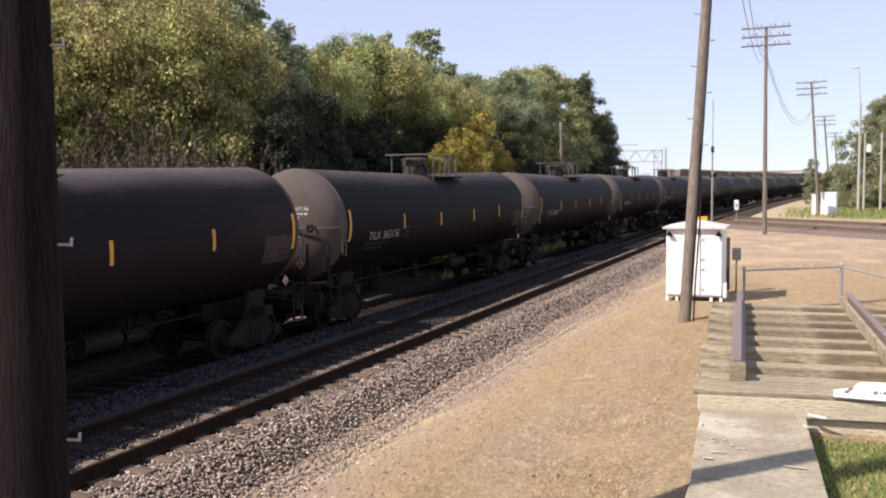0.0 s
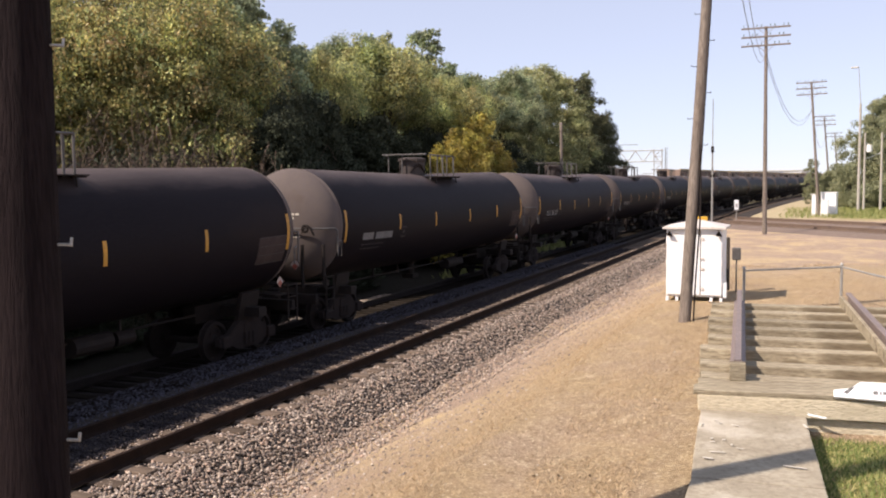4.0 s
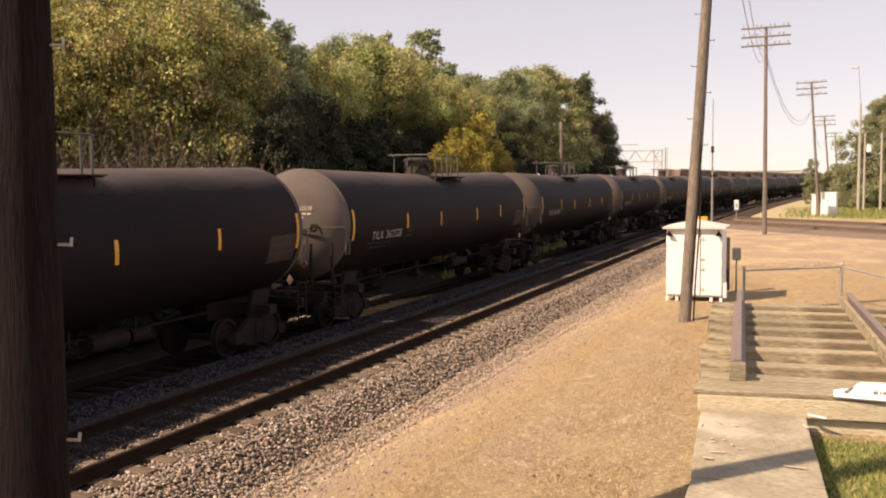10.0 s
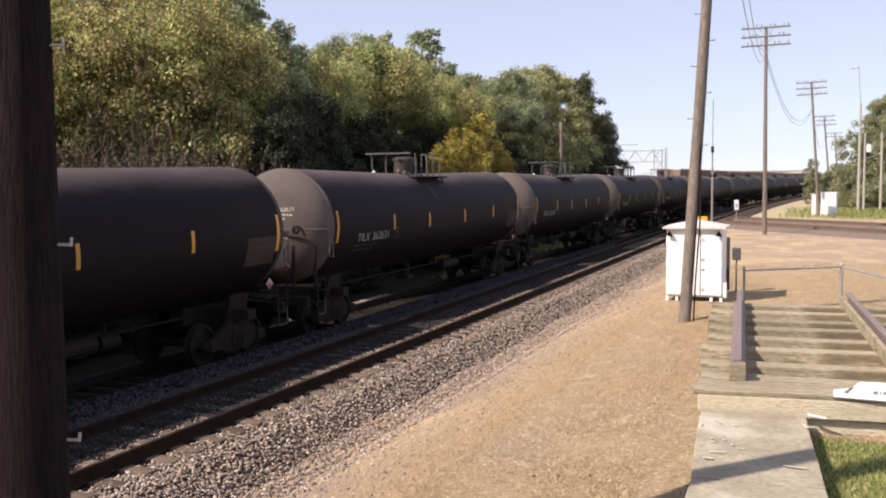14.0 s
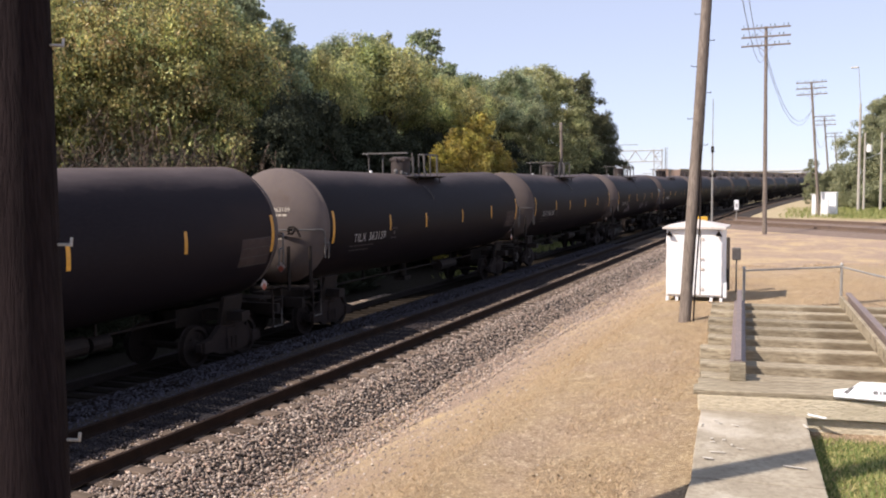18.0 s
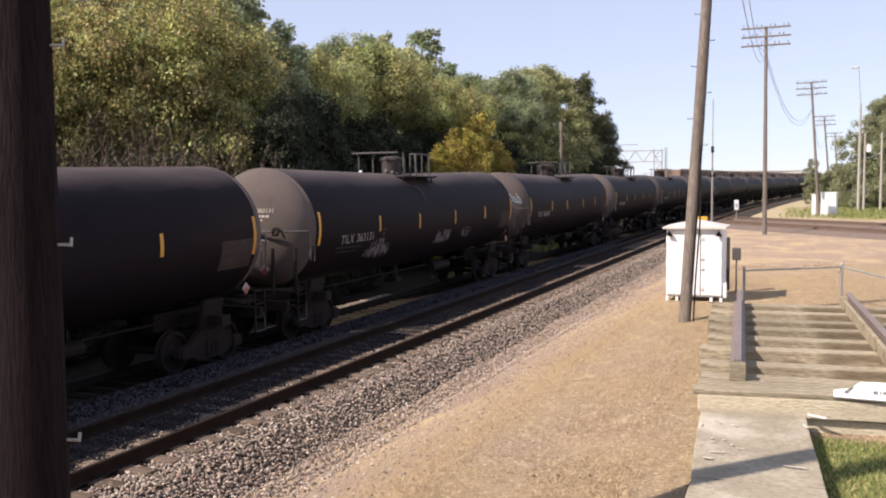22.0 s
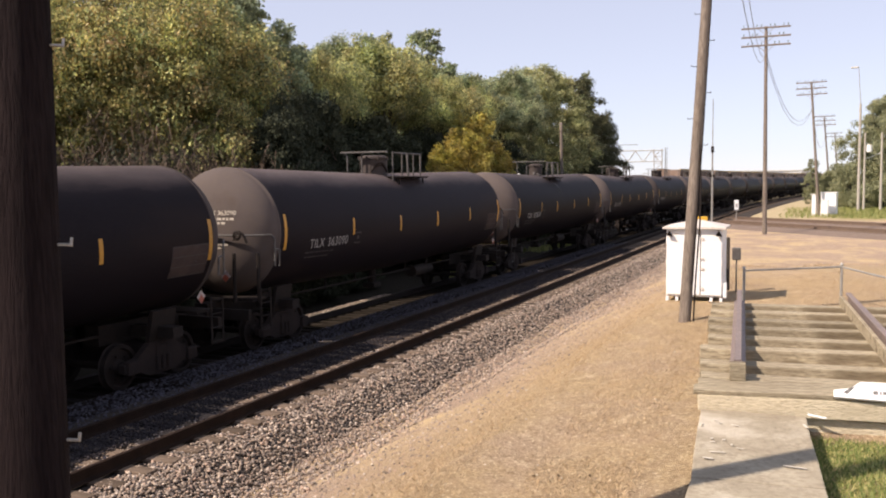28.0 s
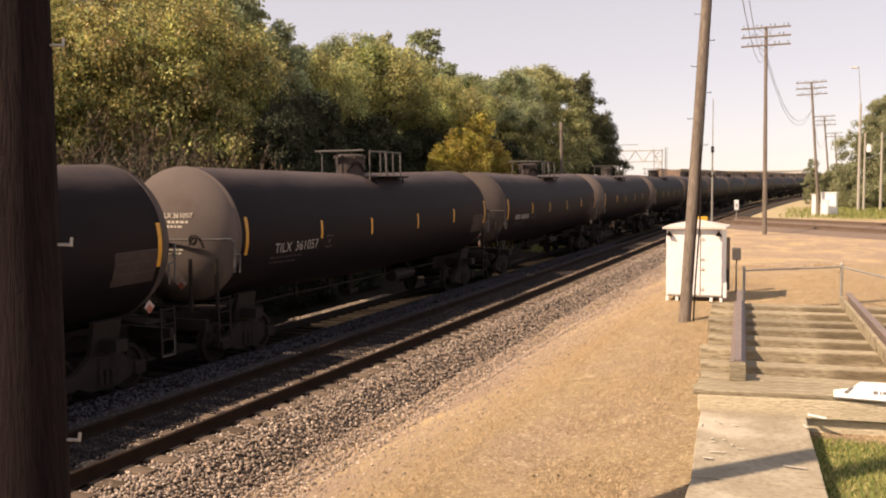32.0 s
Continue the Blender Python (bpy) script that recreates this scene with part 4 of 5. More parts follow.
# ---- crossing line ----
def straight_track(name, label, m, length):
    tr = thing(name, label, "railway track", m, kind="structure")
    bm = bmesh.new()
    for v0, v1 in zip([(-3.6, -0.42), (-1.7, -0.2), (1.7, -0.2)], [(-1.7, -0.2), (1.7, -0.2), (3.6, -0.42)]):
        bm.faces.new([bm.verts.new(p) for p in ((v0[0], 0, v0[1]), (v1[0], 0, v1[1]), (v1[0], length, v1[1]), (v0[0], length, v0[1]))])
    part("ballast_bed", bm, BROWN, tr)
    for sd in (-1, 1):
        bm = bmesh.new()
        A = [bm.verts.new((u + sd * GAUGE / 2, 0, z - 0.18)) for u, z in RAIL]
        B = [bm.verts.new((u + sd * GAUGE / 2, length, z - 0.18)) for u, z in RAIL]
        for i in range(len(RAIL) - 1):
            bm.faces.new((A[i], A[i + 1], B[i + 1], B[i]))
        part("rail", bm, CROSSRAIL, tr)
    for k in range(int(min(length, 50) / 0.6)):
        t = new("tie", CROSS_TIES[k % 2])
        t.parent, t.matrix_basis = tr, pose(0, 0.3 + 0.6 * k, -0.26)
    return tr


CROSSRAIL = material("brown_rail", (0.12, 0.085, 0.065), (0.16, 0.11, 0.08), rough=0.8, scale=3, fine=30, bump=0.1)
CROSSTIE = material("brown_tie", (0.15, 0.11, 0.085), (0.2, 0.145, 0.11), rough=0.95, scale=3, fine=16, bump=0.5, spread=0.25)
CROSS_TIES = [tie_mesh("brown_tie") for _ in range(2)]
for me in CROSS_TIES:
    me.materials.clear()
    me.materials.append(CROSSTIE)
BROWN = material("brown_ballast", (0.16, 0.115, 0.09), (0.21, 0.155, 0.12), rough=0.95, scale=1.5, fine=14, bump=0.8, depth=0.05)
straight_track("crossing_track", "brown ballasted railway track crossing the main line at an angle", pose(-8.6, 85.5, -0.08, 0, 0, -138), 90)
straight_track("crossing_track", "brown ballasted railway track crossing the main line at an angle", pose(-8.0, 93.5, -0.08, 0, 0, -133), 90)


# ---- display track ----
def build_display():
    d = thing("display_track", "short display track of weathered timbers and rusty rails", "display track", pose(-0.94, 8.03, 1.62, 0, 0, 4.2))
    rnd = random.Random(5)
    long = [tie_mesh("timber", 2.5, 0.235, 0.19) for _ in range(3)]
    for me in long:
        me.materials.clear()
        me.materials.append(OLDWOOD)
    rows = [0.13, 0.39, 0.65, 1.35, 2.22, 2.92, 3.68, 4.32, 5.02, 5.75]
    for k, v in enumerate(rows):
        t = new("timber", long[k % 3])
        m = pose(1.22 + rnd.uniform(-0.05, 0.03), v, 0.085 + rnd.uniform(-0.008, 0.008), 0, rnd.uniform(-0.3, 0.3), rnd.uniform(-0.7, 0.7))
        if k == 0:      # a thinner plank lies over the kerb, with a gap below it
            m = pose(1.22, v - 0.03, 0.181, 0, -0.8, 0) @ Matrix.Diagonal((1.01, 1, 0.24, 1))
        t.parent, t.matrix_basis = d, m
    # the kerb timber in front, lower and wider
    bm = bmesh.new()
    box(bm, (1.9, 0.092, 0.062), (3.8, 0.22, 0.165), pose(0, 0, 0.0, 0, -0.8, 0), bevel=0.01)
    part("kerb_timber", bm, KERBWOOD, d, "pale weathered kerb timber")
    bm = bmesh.new()
    box(bm, (2.38, 0.135, -0.17), (3.06, 0.2, 0.30), bevel=0.015)
    part("lower_timber", bm, KERBWOOD, d)
    for u in (0.33, 1.84):
        bm = bmesh.new()
        A = [bm.verts.new((u + x, 0.55, 0.18 + z)) for x, z in RAIL]
        B = [bm.verts.new((u + x, 6.1, 0.18 + z)) for x, z in RAIL]
        for i in range(len(RAIL)):
            j = (i + 1) % len(RAIL)
            bm.faces.new((A[i], A[j], B[j], B[i]))
        bm.faces.new(A), bm.faces.new(B)
        bmesh.ops.recalc_face_normals(bm, faces=bm.faces)
        part("rail", bm, DISPRAIL, d, "rusty purple-brown steel rail")
        if u > 1:      # a pale plank stands against the rail
            bm = bmesh.new()
            box(bm, (u - 0.105, 3.2, 0.25), (0.045, 5.6, 0.14), bevel=0.006)
            part("side_plank", bm, OLDWOOD, d, "pale weathered plank beside the rail")
        for v in rows[3:]:
            bm = bmesh.new()
            box(bm, (u, v, 0.187), (0.158, 0.18, 0.014))
            part("tie_plate", bm, DISPRAIL, d)
        bm = bmesh.new()
        box(bm, (u, 0.49, 0.265), (0.145, 0.10, 0.165), bevel=0.01)
        part("end_block", bm, OLDWOOD, d, "weathered wooden block at the rail's end")
    return d


DISPRAIL = material("display_rail", (0.20, 0.16, 0.15), (0.27, 0.21, 0.185), rough=0.6, metal=0.25, scale=4, fine=30, bump=0.15)
build_display()


def build_slab():
    w = thing("concrete_walk", "cracked sunlit concrete walk slab in front of the timbers", "walkway", pose(-0.94, 8.03, 1.62, 0, 0, 4.2))
    y = -0.03
    for k, ln in enumerate((1.90, 1.5, 1.5, 1.5)):
        bm = bmesh.new()
        box(bm, (0.46, y - ln / 2, -0.09), (0.86, ln - 0.012, 0.22), bevel=0.012)
        bmesh.ops.subdivide_edges(bm, edges=bm.edges[:], cuts=2, use_grid_fill=True)
        for v in bm.verts:
            v.co += Vector((0.02 * noise.noise(v.co * 2.3), 0.01 * noise.noise(v.co * 3), 0.008 * noise.noise(v.co * 1.7)))
        part("slab", bm, CONCRETE, w)
        y -= ln
    return w


build_slab()


def paint_flakes():
    """White flakes and splinters lying on the walk."""
    r = random.Random(8)
    f = thing("paint_flakes", "white paint flakes and splinters scattered on the concrete walk", "debris", pose(-0.94, 8.03, 1.62, 0, 0, 4.2))
    for u, v, ln, wd, an in ((0.16, -0.42, 0.05, 0.02, -20), (0.20, -0.52, 0.06, 0.02, 10), (0.32, -0.55, 0.10, 0.018, -25), (0.15, -0.98, 0.04, 0.02, 30), (0.24, -1.0, 0.03, 0.03, 0), (0.16, -1.07, 0.06, 0.02, 5),
                             (0.30, -1.12, 0.03, 0.02, 40), (0.36, -1.2, 0.08, 0.016, -15), (0.06, -0.6, 0.12, 0.016, 80), (0.86, -0.42, 0.16, 0.03, 100), (0.72, -1.55, 0.22, 0.035, -12), (0.2, -1.33, 0.16, 0.02, 5),
                             (0.14, -1.5, 0.1, 0.04, -10)):
        bm = bmesh.new()
        box(bm, (0, 0, 0), (ln * 0.7, wd * 0.6, 0.004), bevel=0.001)
        for w in bm.verts:
            w.co.y *= 0.5 + 0.9 * r.random()
        part("flake", bm, FLAKE, f).matrix_basis = pose(u, v, 0.031, r.uniform(-4, 4), 0, an)
    bm = bmesh.new()
    box(bm, (0, 0, 0), (0.15, 0.024, 0.012), bevel=0.003)
    part("white_splinter", bm, CASE, f).matrix_basis = pose(0.97, -0.07, 0.03, 3, 6, -14)


paint_flakes()
DM = pose(-0.94, 8.03, 1.62, 0, 0, 4.2)


def blades(name, label, count, place, size, mat, seed, lean=0.5, category="grass"):
    """Many small blades, joined."""
    r = np.random.RandomState(seed)
    p = place(r, count)
    n = len(p)
    an, h = r.uniform(0, 6.283, n), r.uniform(size[0], size[1], n)
    w = h * r.uniform(0.06, 0.14, n)
    s = np.c_[np.cos(an), np.sin(an), np.zeros(n)]
    tip = p + np.c_[r.normal(0, lean, n) * h, r.normal(0, lean, n) * h, h * r.uniform(0.5, 1, n)]
    V = np.stack([p - s * w[:, None], p + s * w[:, None], tip], 1)
    return tagged(part(name, arrays(name, V.reshape(-1, 3), np.arange(3 * n).reshape(-1, 3)), mat), label, category, kind="stuff")


def lawn(r, n):
    u, v = r.uniform(0.86, 4.6, n), -0.05 - 3.4 * r.random(n)
    q = np.c_[u, v, np.full(n, 0.0)]
    P = np.array([DM @ Vector(c) for c in q])
    P[:, 2] = [ground_z(x, y) for x, y in P[:, :2]]
    return P


def straw(r, n):
    y = 4.5 + 17 * r.random(n) ** 1.6
    x = 1.6 - 6.5 * r.random(n) ** 0.75
    keep = (np.array([noise.noise((a * 0.45, b * 0.45, 3)) for a, b in zip(x, y)]) > r.uniform(-0.8, 0.5, n)) & (x > -1.7 - 3.1 * r.random(n) ** 1.6) & ~((x > -1.15) & (y < 14.2))
    x, y = x[keep], y[keep]
    return np.c_[x, y, [ground_z(a, b) - 0.004 for a, b in zip(x, y)]]


blades("grass", "patch of short green lawn grass beside the concrete walk", 110000, lawn, (0.02, 0.06), GRASSM, 11)
blades("straw", "thin mown dry straw lying over the dirt bank", 420000, straw, (0.011, 0.042), STRAWM, 12, 0.9, "straw")


def litter(r, n):
    x, y = r.uniform(-5.5, -1.2, n), 5 + 14 * r.random(n) ** 1.5
    return np.c_[x, y, [ground_z(a, b) + 0.01 for a, b in zip(x, y)]]


def strays(r, n):
    x = -6.25 + 3.0 * r.random(n) ** 2.6
    y = 4 + 34 * r.random(n) ** 1.5
    return np.c_[x, y, [ground_z(a, b) + 0.004 for a, b in zip(x, y)]]


scatter_stones("stray_ballast", "loose ballast stones strewn along the edge of the dirt", 8000, strays, (0.007, 0.028), STONE, 14)
scatter_stones("leaf_litter", "scattered pale dry leaves and stones on the dirt", 260, litter, (0.006, 0.018), LITTERM, 13)


def build_board():
    """The white board with a humped top that lies on the timbers."""
    b = thing("white_sign_board", "white humped board with worn lettering lying on the timbers", "sign", pose(0.43, 8.10, 1.828, -50, 0, 2))
    bm = bmesh.new()
    out = [(-0.27, -0.02), (0.62, -0.04), (0.62, 0.06), (0.35, 0.13), (0.10, 0.155), (-0.06, 0.15), (-0.15, 0.075), (-0.27, 0.05)]
    A = [bm.verts.new((x, -0.01, z)) for x, z in out]
    B = [bm.verts.new((x, 0.01, z)) for x, z in out]
    bm.faces.new(A), bm.faces.new(B)
    for i in range(len(out)):
        j = (i + 1) % len(out)
        bm.faces.new((A[i], A[j], B[j], B[i]))
    bmesh.ops.recalc_face_normals(bm, faces=bm.faces)
    part("board", bm, CASE, b)
    bm = bmesh.new()
    bm.faces.new([bm.verts.new((x, -0.013, z)) for x, z in ((-0.20, 0.03), (-0.165, 0.012), (-0.10, 0.1), (-0.13, 0.09))])
    part("grey_patch", bm, STENCIL, b)
    for x, w, h in ((0.05, 0.035, 0.035), (0.09, 0.012, 0.035), (0.12, 0.03, 0.03), (0.16, 0.014, 0.034), (0.26, 0.014, 0.034), (0.30, 0.028, 0.03), (0.36, 0.03, 0.034), (0.44, 0.02, 0.03)):
        bm = bmesh.new()
        box(bm, (x, -0.012, 0.045), (w, 0.006, h))
        part("worn_letter", bm, STENCIL, b)


build_board()


# ---- signal case ----
def build_case():
    c = thing("signal_case", "white steel signal equipment case with double doors", "signal case", pose(-2.03, 16.55, 1.45, 0, 0, 0.5))
    W, Dp, H = 0.98, 0.86, 1.24
    bm = bmesh.new()
    box(bm, (0, Dp / 2, 0.09 + H / 2), (W, Dp, H), bevel=0.012)
    part("body", bm, CASE, c)
    meet = 0.115      # where the two doors meet, off the middle
    for sd in (-1, 1):
        w = W / 2 - 0.02 - sd * meet
        bm = bmesh.new()
        box(bm, (meet + sd * (w / 2 + 0.008), -0.014, 0.09 + H / 2), (w, 0.024, H - 0.07), bevel=0.006)
        dr = part("door", bm, CASE, c)
        for z in (0.25, 0.62, 1.0):
            bm = bmesh.new()
            tube(bm, (sd * (W * 0.5 - 0.01), -0.012, 0.09 + z - 0.05), (sd * (W * 0.5 - 0.01), -0.012, 0.09 + z + 0.05), 0.012, seg=8)
            part("hinge", bm, CASE, dr)
    bm = bmesh.new()
    box(bm, (meet, -0.008, 0.09 + H / 2), (0.022, 0.014, H - 0.09))
    part("door_seam", bm, STENCIL, c, "dirty seam between the doors")
    for z in (0.24, 0.60, 0.78, 1.14):
        bm = bmesh.new()
        box(bm, (meet + 0.035, -0.034, z), (0.046, 0.02, 0.05), bevel=0.005)
        part("latch", bm, ROOFM, c)
    bm = bmesh.new()
    box(bm, (W / 2 + 0.05, 0.02, 0.22), (0.055, 0.1, 0.26), bevel=0.008)
    part("cable_box", bm, CASE, c, "narrow white cable entry box")
    bm = bmesh.new()       # low hipped roof with eaves
    o, z0 = 0.06, H + 0.075
    ring = [(-W / 2 - o, -0.1), (W / 2 + o, -0.1), (W / 2 + o, Dp + 0.1), (-W / 2 - o, Dp + 0.1)]
    A = [bm.verts.new((x, y, z0)) for x, y in ring]
    B = [bm.verts.new((x, y, z0 + 0.035)) for x, y in ring]
    top = bm.verts.new((0, Dp / 2, z0 + 0.16))
    bm.faces.new(A)
    for i in range(4):
        j = (i + 1) % 4
        bm.faces.new((A[i], A[j], B[j], B[i]))
        bm.faces.new((B[i], B[j], top))
    bmesh.ops.recalc_face_normals(bm, faces=bm.faces)
    part("roof", bm, ROOFM, c, "grey-tan painted low hipped roof")
    for x in (-0.47, -0.3, 0.3, 0.47):
        bm = bmesh.new()
        box(bm, (x, 0.06, 0.0), (0.05, 0.1, 0.2))
        part("foot", bm, CASE, c)
    for sd in (-1, 1):
        bm = bmesh.new()
        tube(bm, (sd * 0.43, -0.03, H - 0.02), (sd * 0.43, -0.10, H - 0.02), 0.035, seg=8)
        bent(bm, [(sd * 0.43 - 0.04, -0.09, H - 0.04), (sd * 0.43, -0.1, H + 0.03), (sd * 0.43 + 0.05, -0.09, H - 0.06)], 0.014)
        part("bracket", bm, STEEL, c)
    return c


build_case()


def pole(name, label, base, top, r0, r1, mat, group=""):
    base, top = Vector(base), Vector(top)
    p = thing(name, label, "utility pole", Matrix.Translation(base), group)
    bm = bmesh.new()
    ln = (top - base).length
    n = max(6, int(ln / 0.6))
    seg = 18
    rings = []
    for k in range(n + 1):
        f = k / n
        r = r0 + (r1 - r0) * f
        c = (top - base) * f
        rings.append([bm.verts.new(c + Vector((r * math.cos(2 * math.pi * i / seg) * (1 + 0.05 * noise.noise((i * 0.7, f * 9, base.x))), r * math.sin(2 * math.pi * i / seg), 0))) for i in range(seg)])
    for A, B in zip(rings, rings[1:]):
        for i in range(seg):
            j = (i + 1) % seg
            bm.faces.new((A[i], A[j], B[j], B[i]))
    bm.faces.new(rings[-1])
    part("shaft", bm, mat, p, smooth=True)
    return p


# ---- the dark pole close by, with climbing steps ----
near_pole = pole("utility_pole", "dark creosoted wooden pole with steel climbing steps", (-3.420, 3.049, 0.6), (-3.847, 3.599, 9.6), 0.186, 0.085, CREOSOTE)
shaft_lean = (Vector((-3.847, 3.599, 9.6)) - Vector((-3.420, 3.049, 0.6))) / 9.0
for z, side in ((1.82, 1), (2.77, 1), (3.74, 1), (0.98, 1), (5.2, 1), (1.4, -1), (2.3, -1), (3.2, -1), (4.1, -1)):
    bm = bmesh.new()
    c, r = shaft_lean * z, 0.186 - 0.0112 * z
    w = Vector((0.905, 0.42, 0)) * side
    bent(bm, [c + w * (r * 0.6), c + w * (r + 0.062) - Vector((0, 0, 0.006)), c + w * (r + 0.066) + Vector((0, 0, 0.03))], 0.008)
    part("climbing_step", bm, GALV, near_pole, "bent galvanised steel step")

# ---- the leaning pole by the case ----
lean = pole("utility_pole", "tall leaning weathered grey wooden pole with climbing steps", (-1.79, 13.5, 1.40), (-1.48, 14.25, 8.6), 0.090, 0.064, POLEM)
for k in range(12):
    f = 0.33 + 0.054 * k
    c = Vector((0.31, 0.75, 7.2)) * f
    sd = 1 if k % 2 else -1
    bm = bmesh.new()
    bent(bm, [c + Vector((0.06 * sd, 0.03 * sd, 0)), c + Vector((0.145 * sd, 0.065 * sd, -0.004)), c + Vector((0.147 * sd, 0.065 * sd, 0.018))], 0.005)
    part("climbing_step", bm, RAILING, lean)
bm = bmesh.new()
bent(bm, [(0.13, -0.02, 0.05), (0.16, 0.0, 0.8), (0.2, 0.1, 1.6), (0.2, 0.18, 2.2), (0.16, 0.25, 2.9)], 0.012)
part("ground_cable", bm, STEEL, lean)
bm = bmesh.new()
bent(bm, [(0.105, 0.02, 0.7), (0.2, 0.3, 2.9), (0.36, 0.75, 7.1)], 0.016)
part("conduit", bm, STEEL, lean)


# ---- line of poles along the railway ----
def line_pole(base, top, arms, width, label, turn):
    p = pole("telegraph_pole", label, base, top, 0.17, 0.11, POLEM, "telegraph poles along the line")
    d = Vector(top) - Vector(base)
    for k in range(arms):
        f = 1 - (0.12 + 0.66 * k) / d.length
        c = d * f
        m = Matrix.Translation(c) @ pose(0, 0, 0, 0, 0, turn)
        bm = bmesh.new()
        box(bm, (0, -0.16, 0), (width, 0.10, 0.12), m, bevel=0.01)
        arm = part("crossarm", bm, POLEM, p)
        bm = bmesh.new()
        for sd in (-1, 1):
            tube(bm, m @ Vector((sd * 0.6, -0.16, -0.02)), m @ Vector((0, -0.05, -0.5)), 0.02, seg=5)
        part("arm_brace", bm, GALV, arm)
        for q in range(-5, 6):
            if q and (q + k) % 3:
                bm = bmesh.new()
                tube(bm, m @ Vector((q * width * 0.09, -0.16, 0.06)), m @ Vector((q * width * 0.09, -0.16, 0.17)), 0.02, seg=5)
                tube(bm, m @ Vector((q * width * 0.09, -0.16, 0.15)), m @ Vector((q * width * 0.09, -0.16, 0.27)), 0.05, 0.03, seg=7)
                part("insulator", bm, GLASSI, arm)
    return p


line_pole((-3.6, 71.1, -0.6), (-3.79, 72.3, 15.08), 3, 3.5, "tall telegraph pole with three crossarms", -2)
line_pole((0.2, 107.8, -0.6), (-0.85, 108.5, 14.4), 3, 3.3, "leaning telegraph pole with three crossarms", -14)
line_pole((1.95, 152.0, -0.6), (0.75, 152.8, 13.4), 3, 3.4, "distant telegraph pole with three crossarms", -14)
line_pole((3.9, 190.0, -0.6), (2.9, 191.0, 12.5), 2, 3.2, "distant telegraph pole with two crossarms", -18)


def wire(name, p, q, sag, r, label="thin dark overhead wire"):
    p, q = Vector(p), Vector(q)
    bm = bmesh.new()
    pts = [p.lerp(q, f) - Vector((0, 0, sag * 4 * f * (1 - f))) for f in np.linspace(0, 1, 25)]
    bent(bm, pts, r, 5)
    return tagged(part(name, bm, WIREM), label, "wire", "overhead wires")


wire("overhead_wire", (-1.52, 14.2, 8.9), (-3.85, 72.2, 13.0), 1.75, 0.012)
wire("overhead_wire", (-1.40, 14.3, 9.1), (-3.75, 72.2, 13.2), 1.6, 0.012)
wire("overhead_wire", (-3.79, 72.1, 12.9), (-0.65, 108.3, 11.4), 3.3, 0.02)
wire("overhead_wire", (-3.75, 72.1, 13.1), (-0.65, 108.3, 11.6), 3.1, 0.02)
wire("overhead_wire", (-0.65, 108.3, 11.4), (1.0, 152, 10.6), 3.2, 0.02)


# ---- far side things ----
def simple_mast():
    m = thing("signal_mast", "slender signal mast with a thin aerial beside the line", "mast", pose(-7.0, 67.0, -0.5))
    bm = bmesh.new()
    tube(bm, (0, 0, 0), (0, 0, 6.3), 0.075, 0.06, seg=8)
    part("shaft", bm, GALV, m)
    bm = bmesh.new()
    tube(bm, (0, 0, 6.3), (0, 0, 9.9), 0.04, 0.03, seg=6)
    part("aerial", bm, GALV, m)
    bm = bmesh.new()
    box(bm, (0, 0, 6.3), (0.2, 0.2, 0.45), bevel=0.03)
    box(bm, (0, 0, 4.4), (0.34, 0.1, 0.2))
    part("signal_head", bm, STEEL, m)


simple_mast()


def marker_post():
    m = thing("marker_post", "white marker board on a short post by the track", "marker", pose(-7.2, 90.7, -0.5, 0, 0, 10))
    bm = bmesh.new()
    tube(bm, (0, 0, 0), (0, 0, 1.3), 0.05, seg=6)
    part("post", bm, GALV, m)
    bm = bmesh.new()
    box(bm, (0, -0.06, 1.68), (0.40, 0.05, 0.95), bevel=0.02)
    part("board", bm, CASE, m)
    bm = bmesh.new()
    box(bm, (0, -0.09, 1.62), (0.10, 0.02, 0.34))
    part("dark_mark", bm, STEEL, m)


marker_post()


def far_case(m, w, d, h, label):
    c = thing("signal_cabinet", label, "signal case", m)
    bm = bmesh.new()
    box(bm, (0, 0, h / 2), (w, d, h), bevel=0.02)
    part("body", bm, CASE, c)
    bm = bmesh.new()
    box(bm, (0, 0, h + 0.04), (w + 0.15, d + 0.15, 0.1), bevel=0.02)
    part("roof", bm, CASE, c)
    bm = bmesh.new()
    box(bm, (0, -d / 2 - 0.015, h * 0.5), (w * 0.86, 0.03, h * 0.86), bevel=0.01)
    part("door", bm, CASE, c)


far_case(pose(-0.3, 108.5, -0.5, 0, 0, -8), 0.45, 0.6, 2.3, "slim white signal cabinet beside the crossing")
far_case(pose(1.25, 109.2, -0.5, 0, 0, -8), 1.6, 1.4, 2.5, "white signal bungalow beside the crossing")
far_case(pose(0.85, 107.6, -0.5, 0, 0, -8), 0.6, 0.5, 1.7, "small grey-white signal cabinet beside the bungalow")


def low_fence():
    f = thing("wire_fence", "low chain-link fence with galvanised pipe rail", "fence")
    posts = [(-1.02, 14.45, 1.62), (0.38, 15.5, 1.62), (1.9, 11.2, 1.62)]
    for x, y, z in posts:
        bm = bmesh.new()
        tube(bm, (x, y, z - 0.05), (x, y, z + 0.66), 0.022, seg=8)
        tube(bm, (x, y, z + 0.66), (x, y, z + 0.69), 0.034, 0.01, seg=8)
        part("post", bm, GALV, f)
    for p, q in zip(posts, posts[1:]):
        bm = bmesh.new()
        tube(bm, (p[0], p[1], p[2] + 0.62), (q[0], q[1], q[2] + 0.62), 0.014, seg=6)
        part("top_rail", bm, GALV, f)


low_fence()


